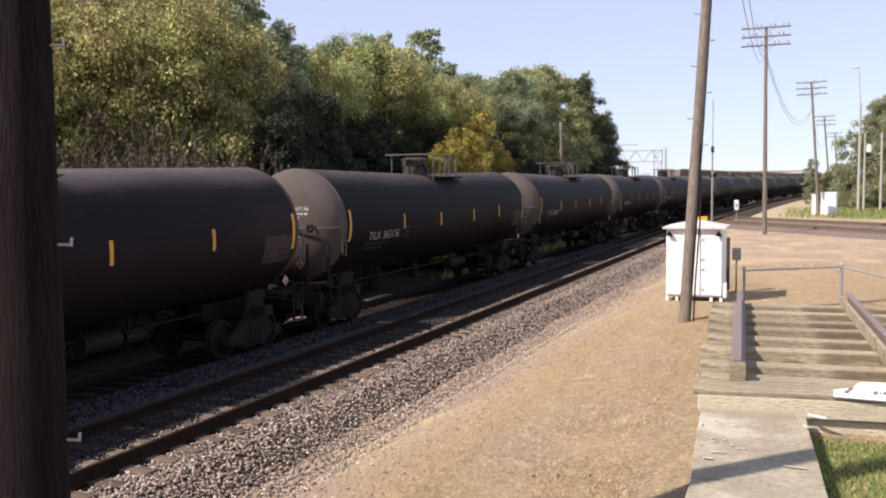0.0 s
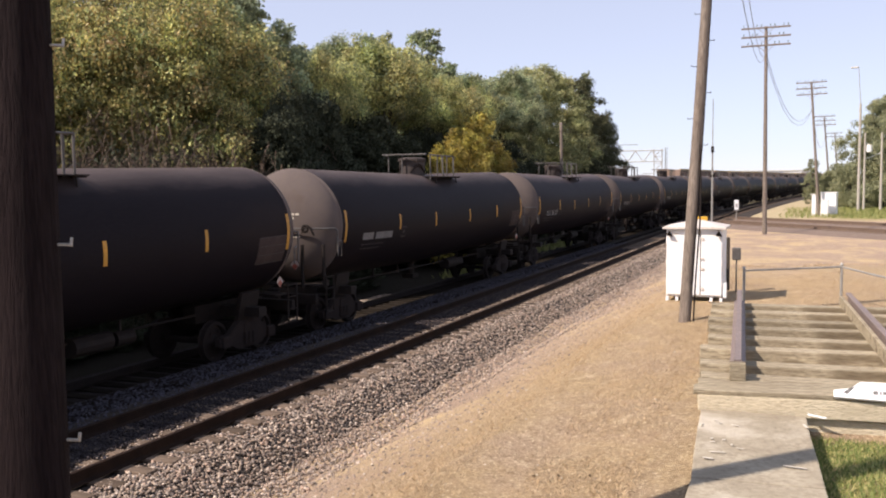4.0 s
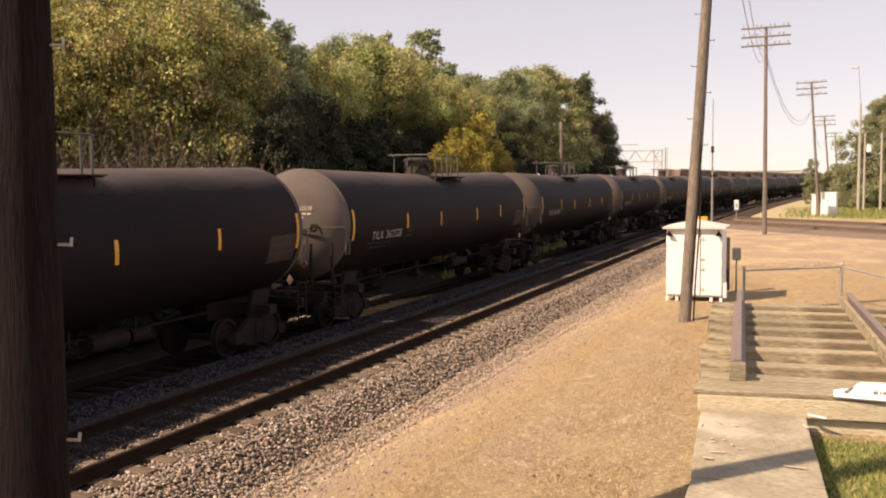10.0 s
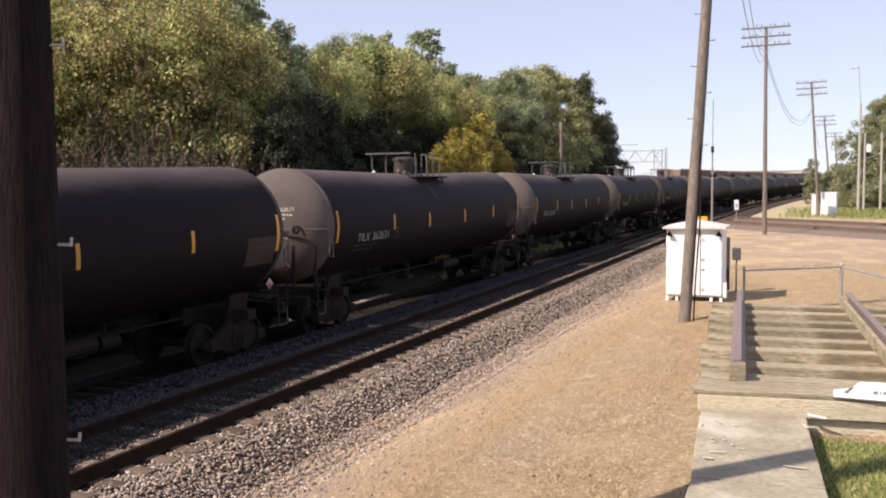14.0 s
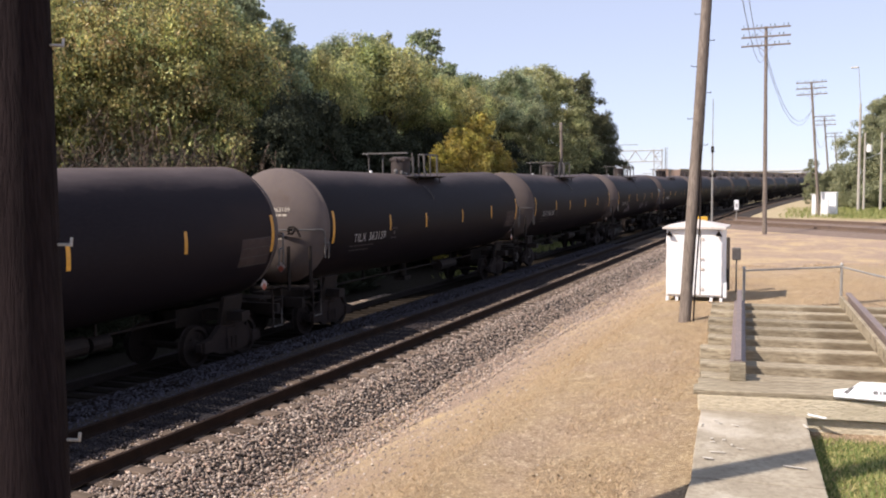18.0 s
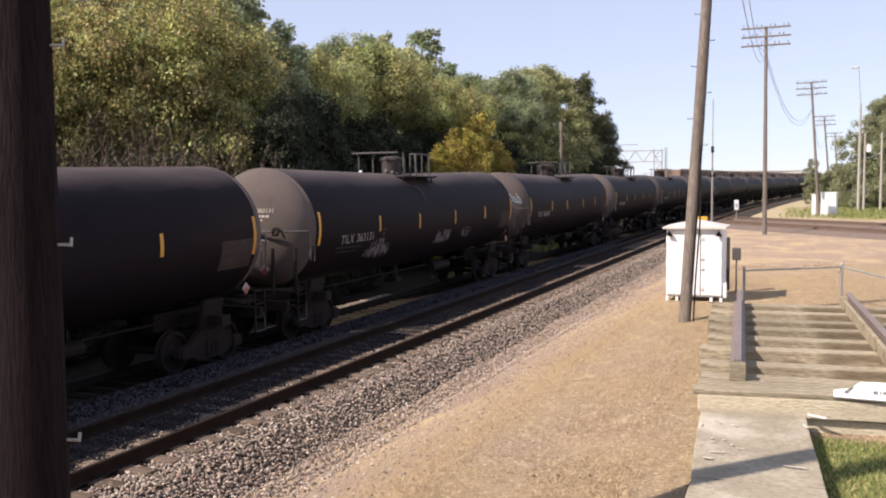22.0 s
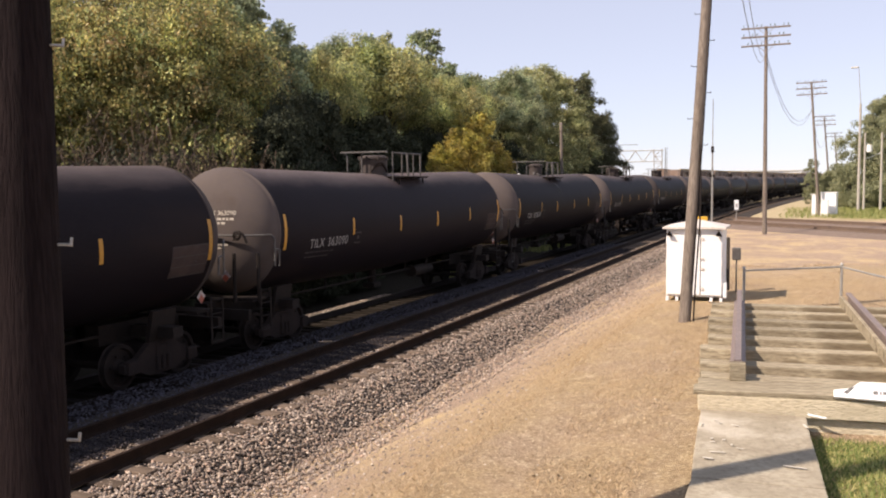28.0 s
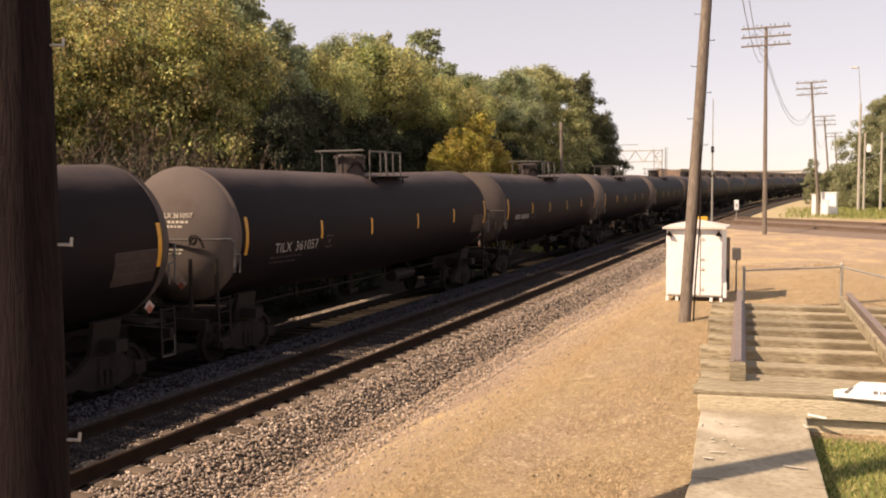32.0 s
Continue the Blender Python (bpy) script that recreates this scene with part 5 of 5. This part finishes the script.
def case_posts():
    p = thing("cable_post", "short dark wooden post with a small junction box", "post", pose(-1.60, 18.2, 1.5))
    bm = bmesh.new()
    box(bm, (0, 0, 0.5), (0.09, 0.1, 1.04), bevel=0.015)
    part("post", bm, BARK, p)
    bm = bmesh.new()
    box(bm, (0.17, 0, 0.70), (0.16, 0.1, 0.24), bevel=0.02)
    part("junction_box", bm, RAILING, p)
    bm = bmesh.new()
    tube(bm, (0.17, 0, -0.05), (0.17, 0, 0.6), 0.016, seg=6)
    part("conduit", bm, RAILING, p)


case_posts()
ym = thing("marker_sign", "small yellow warning plate on a short post behind the case", "sign", pose(-2.12, 18.6, 1.40, 0, 0, 4))
bm = bmesh.new()
tube(bm, (0, 0.02, 0), (0, 0.02, 1.3), 0.03, seg=6)
part("post", bm, GALV, ym)
bm = bmesh.new()
box(bm, (0, -0.02, 1.42), (0.19, 0.03, 0.18), bevel=0.01)
part("plate", bm, SIGNY, ym)


def gantry():
    g = thing("signal_gantry", "pale steel lattice signal gantry beyond the trees", "signal gantry", pose(-22.5, 140, -0.5, 0, 0, 6))
    H, W = 8.9, 12.0
    for x in (-0.2, -W):
        bm = bmesh.new()
        for dx in (-0.6, 0.6):
            for dy in (-0.4, 0.4):
                tube(bm, (x + dx, dy, 0), (x + dx, dy, H), 0.07, seg=5)
        for k in range(8):
            z = k * H / 8
            s = 1 if k % 2 else -1
            for dy in (-0.4, 0.4):
                tube(bm, (x - 0.6 * s, dy, z), (x + 0.6 * s, dy, z + H / 8), 0.04, seg=4)
                tube(bm, (x - 0.6, dy, z), (x + 0.6, dy, z), 0.04, seg=4)
        part("lattice_tower", bm, LAMPM, g)
    bm = bmesh.new()
    for z in (H - 1.9, H - 0.2):
        for dy in (-0.4, 0.4):
            tube(bm, (-W - 0.6, dy, z), (0.6, dy, z), 0.09, seg=5)
    for k in range(10):
        x = -W + k * W / 10
        z = (H - 1.9, H - 0.2)
        for dy in (-0.4, 0.4):
            tube(bm, (x, dy, z[k % 2]), (x + W / 10, dy, z[1 - k % 2]), 0.05, seg=4)
    part("lattice_beam", bm, LAMPM, g)
    bm = bmesh.new()
    tube(bm, (0.9, 0, H - 6), (0.9, 0, H + 0.3), 0.06, seg=5)
    tube(bm, (1.15, 0, H - 6), (1.15, 0, H + 0.2), 0.05, seg=5)
    for k in range(9):
        tube(bm, (0.9, 0, H - 5.6 + 0.6 * k), (1.15, 0, H - 5.6 + 0.6 * k), 0.03, seg=4)
    tube(bm, (-W, 0, H + 0.75), (-3.2, 0, H + 0.75), 0.04, seg=4)
    part("ladder_rail", bm, GALV, g)
    for x, z in ((-7.2, 3.9), (-1.6, 3.7)):      # caged platforms low on the towers
        bm = bmesh.new()
        for dx in (-0.8, -0.27, 0.27, 0.8):
            tube(bm, (x + dx, -0.9, z), (x + dx, -0.9, z + 1.5), 0.05, seg=4)
        for dz in (0.1, 0.8, 1.5):
            tube(bm, (x - 0.8, -0.9, z + dz), (x + 0.8, -0.9, z + dz), 0.05, seg=4)
        box(bm, (x, -0.6, z), (1.7, 0.8, 0.12))
        part("platform_cage", bm, LAMPM, g)


gantry()
small = pole("utility_pole", "short bare wooden pole in front of the trees", (-18.75, 69.5, -0.6), (-18.9, 69.6, 8.3), 0.14, 0.11, POLEM)
wire("overhead_wire", (-19.1, 69.6, 8.0), (-21, 74, 8.3), 0.1, 0.012)


# ---- string of old wagons standing beyond the bend ----
def wagon():
    w = thing("hopper_wagon", "rust-brown hopper wagon standing on a far siding", "freight wagon", group="standing wagons")
    bm = bmesh.new()
    prof = [(-1.5, 1.2), (-1.55, 5.2), (1.55, 5.2), (1.5, 1.2)]
    A = [bm.verts.new((x, -7.4, z)) for x, z in prof]
    B = [bm.verts.new((x, 7.4, z)) for x, z in prof]
    bm.faces.new(A), bm.faces.new(B)
    for i in range(4):
        j = (i + 1) % 4
        bm.faces.new((A[i], A[j], B[j], B[i]))
    bmesh.ops.recalc_face_normals(bm, faces=bm.faces)
    part("body", bm, HOPPER, w)
    for k in range(11):
        bm = bmesh.new()
        box(bm, (1.57, -7 + 1.4 * k, 3.1), (0.1, 0.14, 3.8))
        part("side_rib", bm, HOPPER, w)
    bm = bmesh.new()
    for sd in (-1, 1):
        box(bm, (sd * 1.57, 0, 5.22), (0.16, 14.9, 0.2))
    part("top_chord", bm, ORANGE, w, "faded orange top edge")
    for y in (-5.2, 5.2):
        part("truck", truck_bm(), TRUCK, w).matrix_basis = pose(0, y, 0)
        for d in (-0.89, 0.89):
            part("wheelset", WHEELS, WHEELM, w).matrix_basis = pose(0, y + d, 0.46)
    return w


first = wagon()
for k in range(15):
    p, h = along(-20.5, 137 + 15.6 * k)
    m = pose(p.x, p.y, -0.1, 0, 0, h)
    if k:
        copy_thing(first, m)
    else:
        first.matrix_basis = m


def far_shed():
    w = thing("far_shed", "long low white industrial shed far beyond the wagons", "building", pose(-25, 330, -0.5, 0, 0, -10))
    bm = bmesh.new()
    box(bm, (8.5, 0, 3.4), (26, 14, 6.8))
    part("wall", bm, CASE, w)
    bm = bmesh.new()
    box(bm, (8.5, 0, 6.95), (27, 15, 0.3))
    part("roof", bm, LAMPM, w)


far_shed()


# ---- trees ----
def crown_mesh(name, h, w, boughs, leaves, size, seed, low=0.25, bough=0.2):
    """A crown of boughs; each bough carries clumps, each clump a loose shell of small tilted leaves."""
    r = np.random.RandomState(seed)
    C, S = [], []
    for k in range(boughs):
        f = (k + r.random()) / boughs
        z = h * (low + 0.04 + (0.99 - low) * f)
        prof = math.sin(math.pi * min(1, 0.16 + 0.80 * (1 - abs(f - 0.42) * 1.35)) / 2) ** 1.5
        rb = w * bough * r.uniform(0.6, 1.2) * (1.0 - 0.3 * f)
        rad = max(0.0, w / 2 * max(0.3, prof) - rb * 0.3) * r.uniform(0.45, 1.1)
        an = 2.4 * k + r.uniform(-0.5, 0.5)
        at = np.array((rad * math.cos(an), rad * math.sin(an), z))
        for q in range(12):
            d = r.normal(size=3)
            d[2] = abs(d[2]) * 0.8 - 0.25
            d /= np.linalg.norm(d)
            C.append(at + d * rb * r.uniform(0.4, 1.3) * np.array((1, 1, 0.85)))
            S.append(rb * r.uniform(0.16, 0.46))
    C, S = np.array(C), np.array(S)
    k = r.choice(len(C), leaves, p=S ** 2 / (S ** 2).sum())
    d = r.normal(size=(leaves, 3))
    d[:, 2] += 0.25
    d /= np.linalg.norm(d, axis=1, keepdims=True)
    P = C[k] + d * (S[k] * (0.2 + 1.9 * r.random(leaves) ** 0.8))[:, None] * np.array([1, 1, 0.8])
    nrm = d * 0.8 + r.normal(size=(leaves, 3)) * 0.55 + np.array([0, 0, 0.25])
    nrm /= np.linalg.norm(nrm, axis=1, keepdims=True)
    t = np.cross(nrm, r.normal(size=(leaves, 3)))
    t /= np.linalg.norm(t, axis=1, keepdims=True) + 1e-9
    b = np.cross(nrm, t)
    s = (r.uniform(size[0], size[1], leaves))[:, None]
    V = np.stack([P - t * s, P - b * s * 0.55, P + t * s, P + b * s * 0.55], 1)
    V[:, :, 2] = np.maximum(V[:, :, 2], 0.05)
    return arrays(name, V.reshape(-1, 3), np.arange(4 * leaves).reshape(-1, 4)), C


def limb_bm(h, w, C, seed, r0):
    rnd = random.Random(seed)
    bm = bmesh.new()
    top = Vector((rnd.uniform(-0.4, 0.4), rnd.uniform(-0.4, 0.4), h * 0.8))
    pts = [Vector((0, 0, -0.2)), Vector((rnd.uniform(-0.15, 0.15), rnd.uniform(-0.15, 0.15), h * 0.25)), top * 0.6 + Vector((0.1, 0, 0)), top]
    rr = [r0, r0 * 0.8, r0 * 0.5, r0 * 0.15]
    for i in range(3):
        tube(bm, pts[i], pts[i + 1], rr[i], rr[i + 1], seg=8)
    for c in rnd.sample(list(C), min(11, len(C))):
        c = Vector(c)
        f = min(0.75, max(0.15, (c.z / h) * 0.75 - 0.1))
        p = top * f
        mid = p.lerp(c, 0.5) + Vector((0, 0, 0.25))
        tube(bm, p, mid, r0 * 0.3, r0 * 0.18, seg=5)
        tube(bm, mid, c, r0 * 0.18, r0 * 0.05, seg=5)
    return bm


def make_tree(name, label, h, w, mat, seed, boughs=20, leaves=12000, size=(0.09, 0.17), low=0.2, category="tree", bough=0.2):
    t = thing(name, label, category)
    me, C = crown_mesh("crown", h, w, boughs, leaves, size, seed, low, bough)
    part("trunk", limb_bm(h, w, C, seed, 0.02 * h), BARK, t, smooth=True)
    part("crown", me, mat, t)
    return t


def plant(proto, places):
    """places: (x, y, scale across, scale up, turn)."""
    proto.matrix_basis = Matrix()
    rows = [pose(x, y, ground_z(x, y) - 0.1, 0, 0, turn) @ Matrix.Diagonal((sx, sx, sz, 1)) for x, y, sx, sz, turn in places]
    for m in rows[1:]:
        copy_thing(proto, m)
    proto.matrix_basis = rows[0]


T_OLIVE = make_tree("tree", "olive-green deciduous tree turning yellow behind the train", 10.5, 8.0, LEAF_OLIVE, 21, 70, 76000, (0.04, 0.092), 0.3, bough=0.135)
T_OLIVE2 = make_tree("tree", "broad olive and yellow-green tree behind the train", 10.0, 8.5, LEAF_OLIVE, 22, 70, 76000, (0.04, 0.092), 0.44, bough=0.135)
T_MID = make_tree("tree", "yellow-green tree with a high crown over a dark understorey", 11.0, 7.0, LEAF_MID, 33, 34, 44000, (0.05, 0.105), 0.72, bough=0.17)
T_GREEN = make_tree("tree", "green deciduous tree with an open crown behind the train", 12.0, 7.0, LEAF_GREEN, 23, 38, 44000, (0.05, 0.105), 0.68, bough=0.16)
T_DEEP = make_tree("tree", "dark green tree rising out of the wood behind the train", 12.0, 5.0, LEAF_DUSK, 29, 40, 34000, (0.05, 0.11), 0.55, bough=0.15)
T_TALL = make_tree("tree", "slim tall green tree rising above the others", 13.0, 3.6, LEAF_GREEN, 24, 30, 22000, (0.06, 0.12), 0.3, bough=0.2)
T_DARK = make_tree("tree", "large dark green tree at the end of the wood", 14.0, 9.5, LEAF_DARK, 25, 170, 96000, (0.055, 0.115), 0.04, bough=0.105)
T_EDGE = make_tree("tree", "tall dense tree on the edge of the wood, shade put into its leaf colour", 14.0, 9.5, LEAF_EDGE, 35, 170, 96000, (0.055, 0.115), 0.04, bough=0.105)
T_GOLD = make_tree("tree", "small golden-brown autumn tree beside the wood", 8.0, 5.6, LEAF_GOLD, 26, 56, 32000, (0.05, 0.10), 0.06, bough=0.14)
T_UNDER = make_tree("bush", "dense undergrowth bush below the trees, shade put into its dark leaf colour", 5.0, 6.5, LEAF_SHADY, 27, 44, 22000, (0.06, 0.12), 0.05, "bush", 0.16)
T_BACK = make_tree("tree", "tree of the wood with shade put into its dark leaf colour", 10.0, 8.0, LEAF_SHADY, 30, 80, 44000, (0.08, 0.15), 0.02, bough=0.17)
T_SHADE = make_tree("tree", "low-branched tree under the taller wood, shade put into its dark leaf colour", 8.0, 6.0, LEAF_SHADY, 34, 70, 42000, (0.06, 0.12), 0.03, bough=0.15)
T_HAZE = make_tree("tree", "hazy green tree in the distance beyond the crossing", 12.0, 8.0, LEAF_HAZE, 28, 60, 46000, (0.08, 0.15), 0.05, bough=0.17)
plant(T_OLIVE, [(-28.5, 25.5, 1.1, 1.14, 0), (-22.5, 28, 1.0, 1.1, 80), (-24.0, 30.0, 0.65, 0.98, 200), (-26.5, 30.5, 1.1, 1.2, 140)])
plant(T_OLIVE2, [(-25.5, 25.5, 0.9, 1.12, 10), (-21.6, 27.4, 0.7, 1.02, 120), (-22.7, 27.0, 0.6, 1.02, 230)])
plant(T_DEEP, [(-23.6, 33.4, 1.0, 1.02, 0), (-28.5, 37.5, 1.1, 0.94, 100), (-25.2, 35.4, 0.9, 0.94, 200), (-25, 59, 1.0, 1.0, 50), (-24.4, 62.0, 0.65, 1.0, 150), (-23.4, 32.0, 0.7, 1.05, 290), (-24.0, 36.3, 0.8, 0.94, 60)])
plant(T_MID, [(-23.0, 31.8, 0.6, 1.0, 40), (-23.5, 46.2, 1.0, 1.08, 0), (-23, 53, 0.8, 0.98, 200), (-23.6, 39.4, 0.75, 0.97, 310), (-23, 58, 0.8, 1.0, 60)])
plant(T_GREEN, [(-27, 41.5, 0.9, 0.92, 0), (-26.5, 45.5, 0.9, 1.0, 60), (-26, 50, 0.9, 0.97, 130), (-25.5, 56, 0.8, 1.04, 220), (-24.5, 65, 0.9, 0.98, 320), (-24, 72, 0.9, 1.07, 20)])
plant(T_TALL, [(-23.8, 47.3, 0.9, 1.0, 0), (-24.5, 55.8, 1.05, 1.12, 90), (-24.3, 59.2, 0.75, 0.99, 200), (-26, 69, 0.8, 1.0, 300), (-24.2, 99.6, 0.5, 1.26, 10)])
plant(T_DARK, [(-25, 72.5, 0.75, 0.9, 30), (-25, 79, 1.05, 1.0, 0), (-25.5, 87, 1.1, 1.09, 70)])
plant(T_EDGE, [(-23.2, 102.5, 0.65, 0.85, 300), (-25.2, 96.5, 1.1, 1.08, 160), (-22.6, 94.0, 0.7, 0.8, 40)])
plant(T_GOLD, [(-18.2, 44.2, 0.7, 0.8, 0), (-18.3, 48.7, 0.9, 1.02, 100), (-18.0, 46.2, 0.7, 0.9, 220), (-18.4, 51.4, 0.75, 0.84, 150)])
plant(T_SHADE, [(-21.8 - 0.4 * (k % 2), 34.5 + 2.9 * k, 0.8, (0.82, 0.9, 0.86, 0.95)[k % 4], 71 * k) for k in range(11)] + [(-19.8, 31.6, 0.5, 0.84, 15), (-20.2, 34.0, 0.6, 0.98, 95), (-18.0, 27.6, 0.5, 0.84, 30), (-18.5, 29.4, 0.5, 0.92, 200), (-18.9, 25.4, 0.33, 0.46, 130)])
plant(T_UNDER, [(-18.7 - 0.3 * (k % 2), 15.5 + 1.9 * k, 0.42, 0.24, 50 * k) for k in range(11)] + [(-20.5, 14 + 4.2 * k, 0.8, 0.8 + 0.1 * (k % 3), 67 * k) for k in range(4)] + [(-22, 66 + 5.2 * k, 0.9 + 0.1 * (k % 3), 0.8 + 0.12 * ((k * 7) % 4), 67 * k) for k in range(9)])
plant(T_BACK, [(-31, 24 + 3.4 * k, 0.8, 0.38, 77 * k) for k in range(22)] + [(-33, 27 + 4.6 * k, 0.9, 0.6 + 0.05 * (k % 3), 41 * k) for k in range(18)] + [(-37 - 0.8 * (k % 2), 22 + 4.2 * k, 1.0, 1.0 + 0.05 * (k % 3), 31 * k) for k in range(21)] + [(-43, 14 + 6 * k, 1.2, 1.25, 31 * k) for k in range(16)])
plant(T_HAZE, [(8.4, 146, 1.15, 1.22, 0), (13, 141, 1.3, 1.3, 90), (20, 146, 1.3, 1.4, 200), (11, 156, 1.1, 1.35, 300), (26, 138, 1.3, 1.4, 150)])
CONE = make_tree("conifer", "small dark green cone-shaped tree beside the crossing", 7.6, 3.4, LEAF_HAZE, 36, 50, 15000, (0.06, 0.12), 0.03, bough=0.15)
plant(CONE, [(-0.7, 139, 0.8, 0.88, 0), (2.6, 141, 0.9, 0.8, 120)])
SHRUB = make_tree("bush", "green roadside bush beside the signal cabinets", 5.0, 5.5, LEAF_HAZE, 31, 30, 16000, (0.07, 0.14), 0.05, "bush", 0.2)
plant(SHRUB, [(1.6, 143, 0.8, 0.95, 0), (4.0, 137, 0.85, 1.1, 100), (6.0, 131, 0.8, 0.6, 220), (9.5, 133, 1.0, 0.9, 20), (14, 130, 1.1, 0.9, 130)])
# added trees, mostly out of view past the camera, to shade beneath the train
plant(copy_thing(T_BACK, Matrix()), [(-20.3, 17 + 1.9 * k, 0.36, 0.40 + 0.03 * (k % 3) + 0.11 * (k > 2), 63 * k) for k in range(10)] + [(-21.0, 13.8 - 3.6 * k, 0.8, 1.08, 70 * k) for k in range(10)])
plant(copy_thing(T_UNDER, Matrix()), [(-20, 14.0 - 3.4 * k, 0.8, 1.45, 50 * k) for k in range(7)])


# ---- street poles by the road ----
def street_pole(name, label, x, y, h, r, arm=None, tall=0.0):
    p = thing(name, label, "street pole", pose(x, y, -0.5))
    bm = bmesh.new()
    tube(bm, (0, 0, 0), (0, 0, h), r, r * 0.7, seg=10)
    part("shaft", bm, POLEP, p)
    if arm:
        bm = bmesh.new()
        bent(bm, [(0, 0, arm[2]), (arm[0], 0, arm[3])], 0.06)
        part("arm", bm, LAMPM, p, "white bracket arm")
    if tall:
        bm = bmesh.new()
        tube(bm, (0, 0, h), (-0.3, 0, tall), 0.05, 0.035, seg=8)
        part("mast", bm, GALV, p)
        bm = bmesh.new()
        box(bm, (-0.75, 0, tall), (0.9, 0.35, 0.22), bevel=0.06)
        part("lamp_head", bm, LAMPM, p, "pale cobra lamp head")
    return p


POLEP = material("pale_pole", (0.46, 0.43, 0.38), (0.38, 0.35, 0.31), rough=0.8, scale=2, fine=14, bump=0.2, stretch=(3, 3, 0.3))
street_pole("street_lamp", "tall pale street lamp pole by the road", 4.78, 124.0, 13.4, 0.2, None, 17.9)
sp = street_pole("utility_pole", "pale wooden pole with a white transformer can", 5.4, 124.2, 9.8, 0.15)
bm = bmesh.new()
tube(bm, (0.5, 0, 7.4), (0.5, 0, 8.3), 0.32, seg=12)
part("transformer", bm, CASE, sp, "white transformer can")
street_pole("utility_pole", "pale wooden pole with a long bracket arm", 7.35, 124.8, 9.8, 0.17, (-1.9, 0, 7.3, 6.5))


# ---- tangle of bare vines in front of the wood ----
def thicket():
    r = random.Random(17)
    t = thing("bare_thicket", "tangle of bare brown vines and twigs hanging before the wood", "bush", pose(0, 0, 0))
    for k in range(30):
        bm = bmesh.new()
        x0, y0 = r.uniform(-20.0, -18.7), 19.5 + 0.29 * k
        for q in range(26):
            x, y = x0 + r.gauss(0, 0.35), y0 + r.gauss(0, 0.5)
            high = r.uniform(2.6, 4.6) + (r.uniform(0, 1.6) if r.random() < 0.3 else 0)
            p, d = Vector((x, y, -0.7)), Vector((r.gauss(0, 0.15), r.gauss(0, 0.35), 1.0))
            if y > 29.0:
                continue
            pts = [p]
            while pts[-1].z < high and len(pts) < 20:
                d = Vector((d.x * 0.7 + r.gauss(0, 0.2), d.y * 0.55 + r.gauss(0, 0.5), d.z + r.gauss(0, 0.15))).normalized()
                d.z = max(d.z, 0.25)
                pts.append(pts[-1] + d * r.uniform(0.3, 0.55))
            for _ in range(r.randint(0, 4)):      # hanging ends
                pts.append(pts[-1] + Vector((r.uniform(-0.05, 0.25), r.gauss(0, 0.3), -r.uniform(0.1, 0.5))))
            bent(bm, pts, r.uniform(0.004, 0.009), 4)
        tagged(part("vine_clump", bm, TWIG, t), kind="stuff")


thicket()


# ---- weeds beyond the far track ----
def weeds(r, n):
    c = np.array([(-16.4, 41.5), (-16.3, 43.0), (-16.3, 44.5), (-17.2, 58.0), (-16.9, 62.0)])
    p = c[r.randint(0, len(c), n)] + r.normal(0, (0.35, 0.8), (n, 2))
    return np.c_[p, [ground_z(a, b) - 0.02 for a, b in p]]


def tufts(r, n):
    c = np.c_[r.uniform(-7.2, 6, 260), 24 + 44 * r.random(260) ** 1.3]
    p = c[r.randint(0, len(c), n)] + r.normal(0, 0.22, (n, 2))
    p = p[p[:, 0] > -7.3]
    return np.c_[p, [ground_z(a, b) - 0.02 for a, b in p]]


def verge(r, n):
    p = np.c_[-4 + 16 * r.random(n) ** 0.6, r.uniform(101, 134, n)]
    return np.c_[p, [ground_z(a, b) - 0.02 for a, b in p]]


blades("dry_tufts", "low dry grass tufts on the gravel beyond the signal case", 9000, tufts, (0.04, 0.13), STRAWM, 45, 0.4, "grass")
blades("verge_grass", "tall dry yellow verge grass round the far cabinet", 9000, verge, (0.15, 0.6), VERGEM, 46, 0.3, "grass")
blades("weeds", "clump of sunlit yellow-green weeds beyond the far track", 1500, weeds, (0.25, 0.6), VERGEM, 44, 0.25, "weeds")


motions()
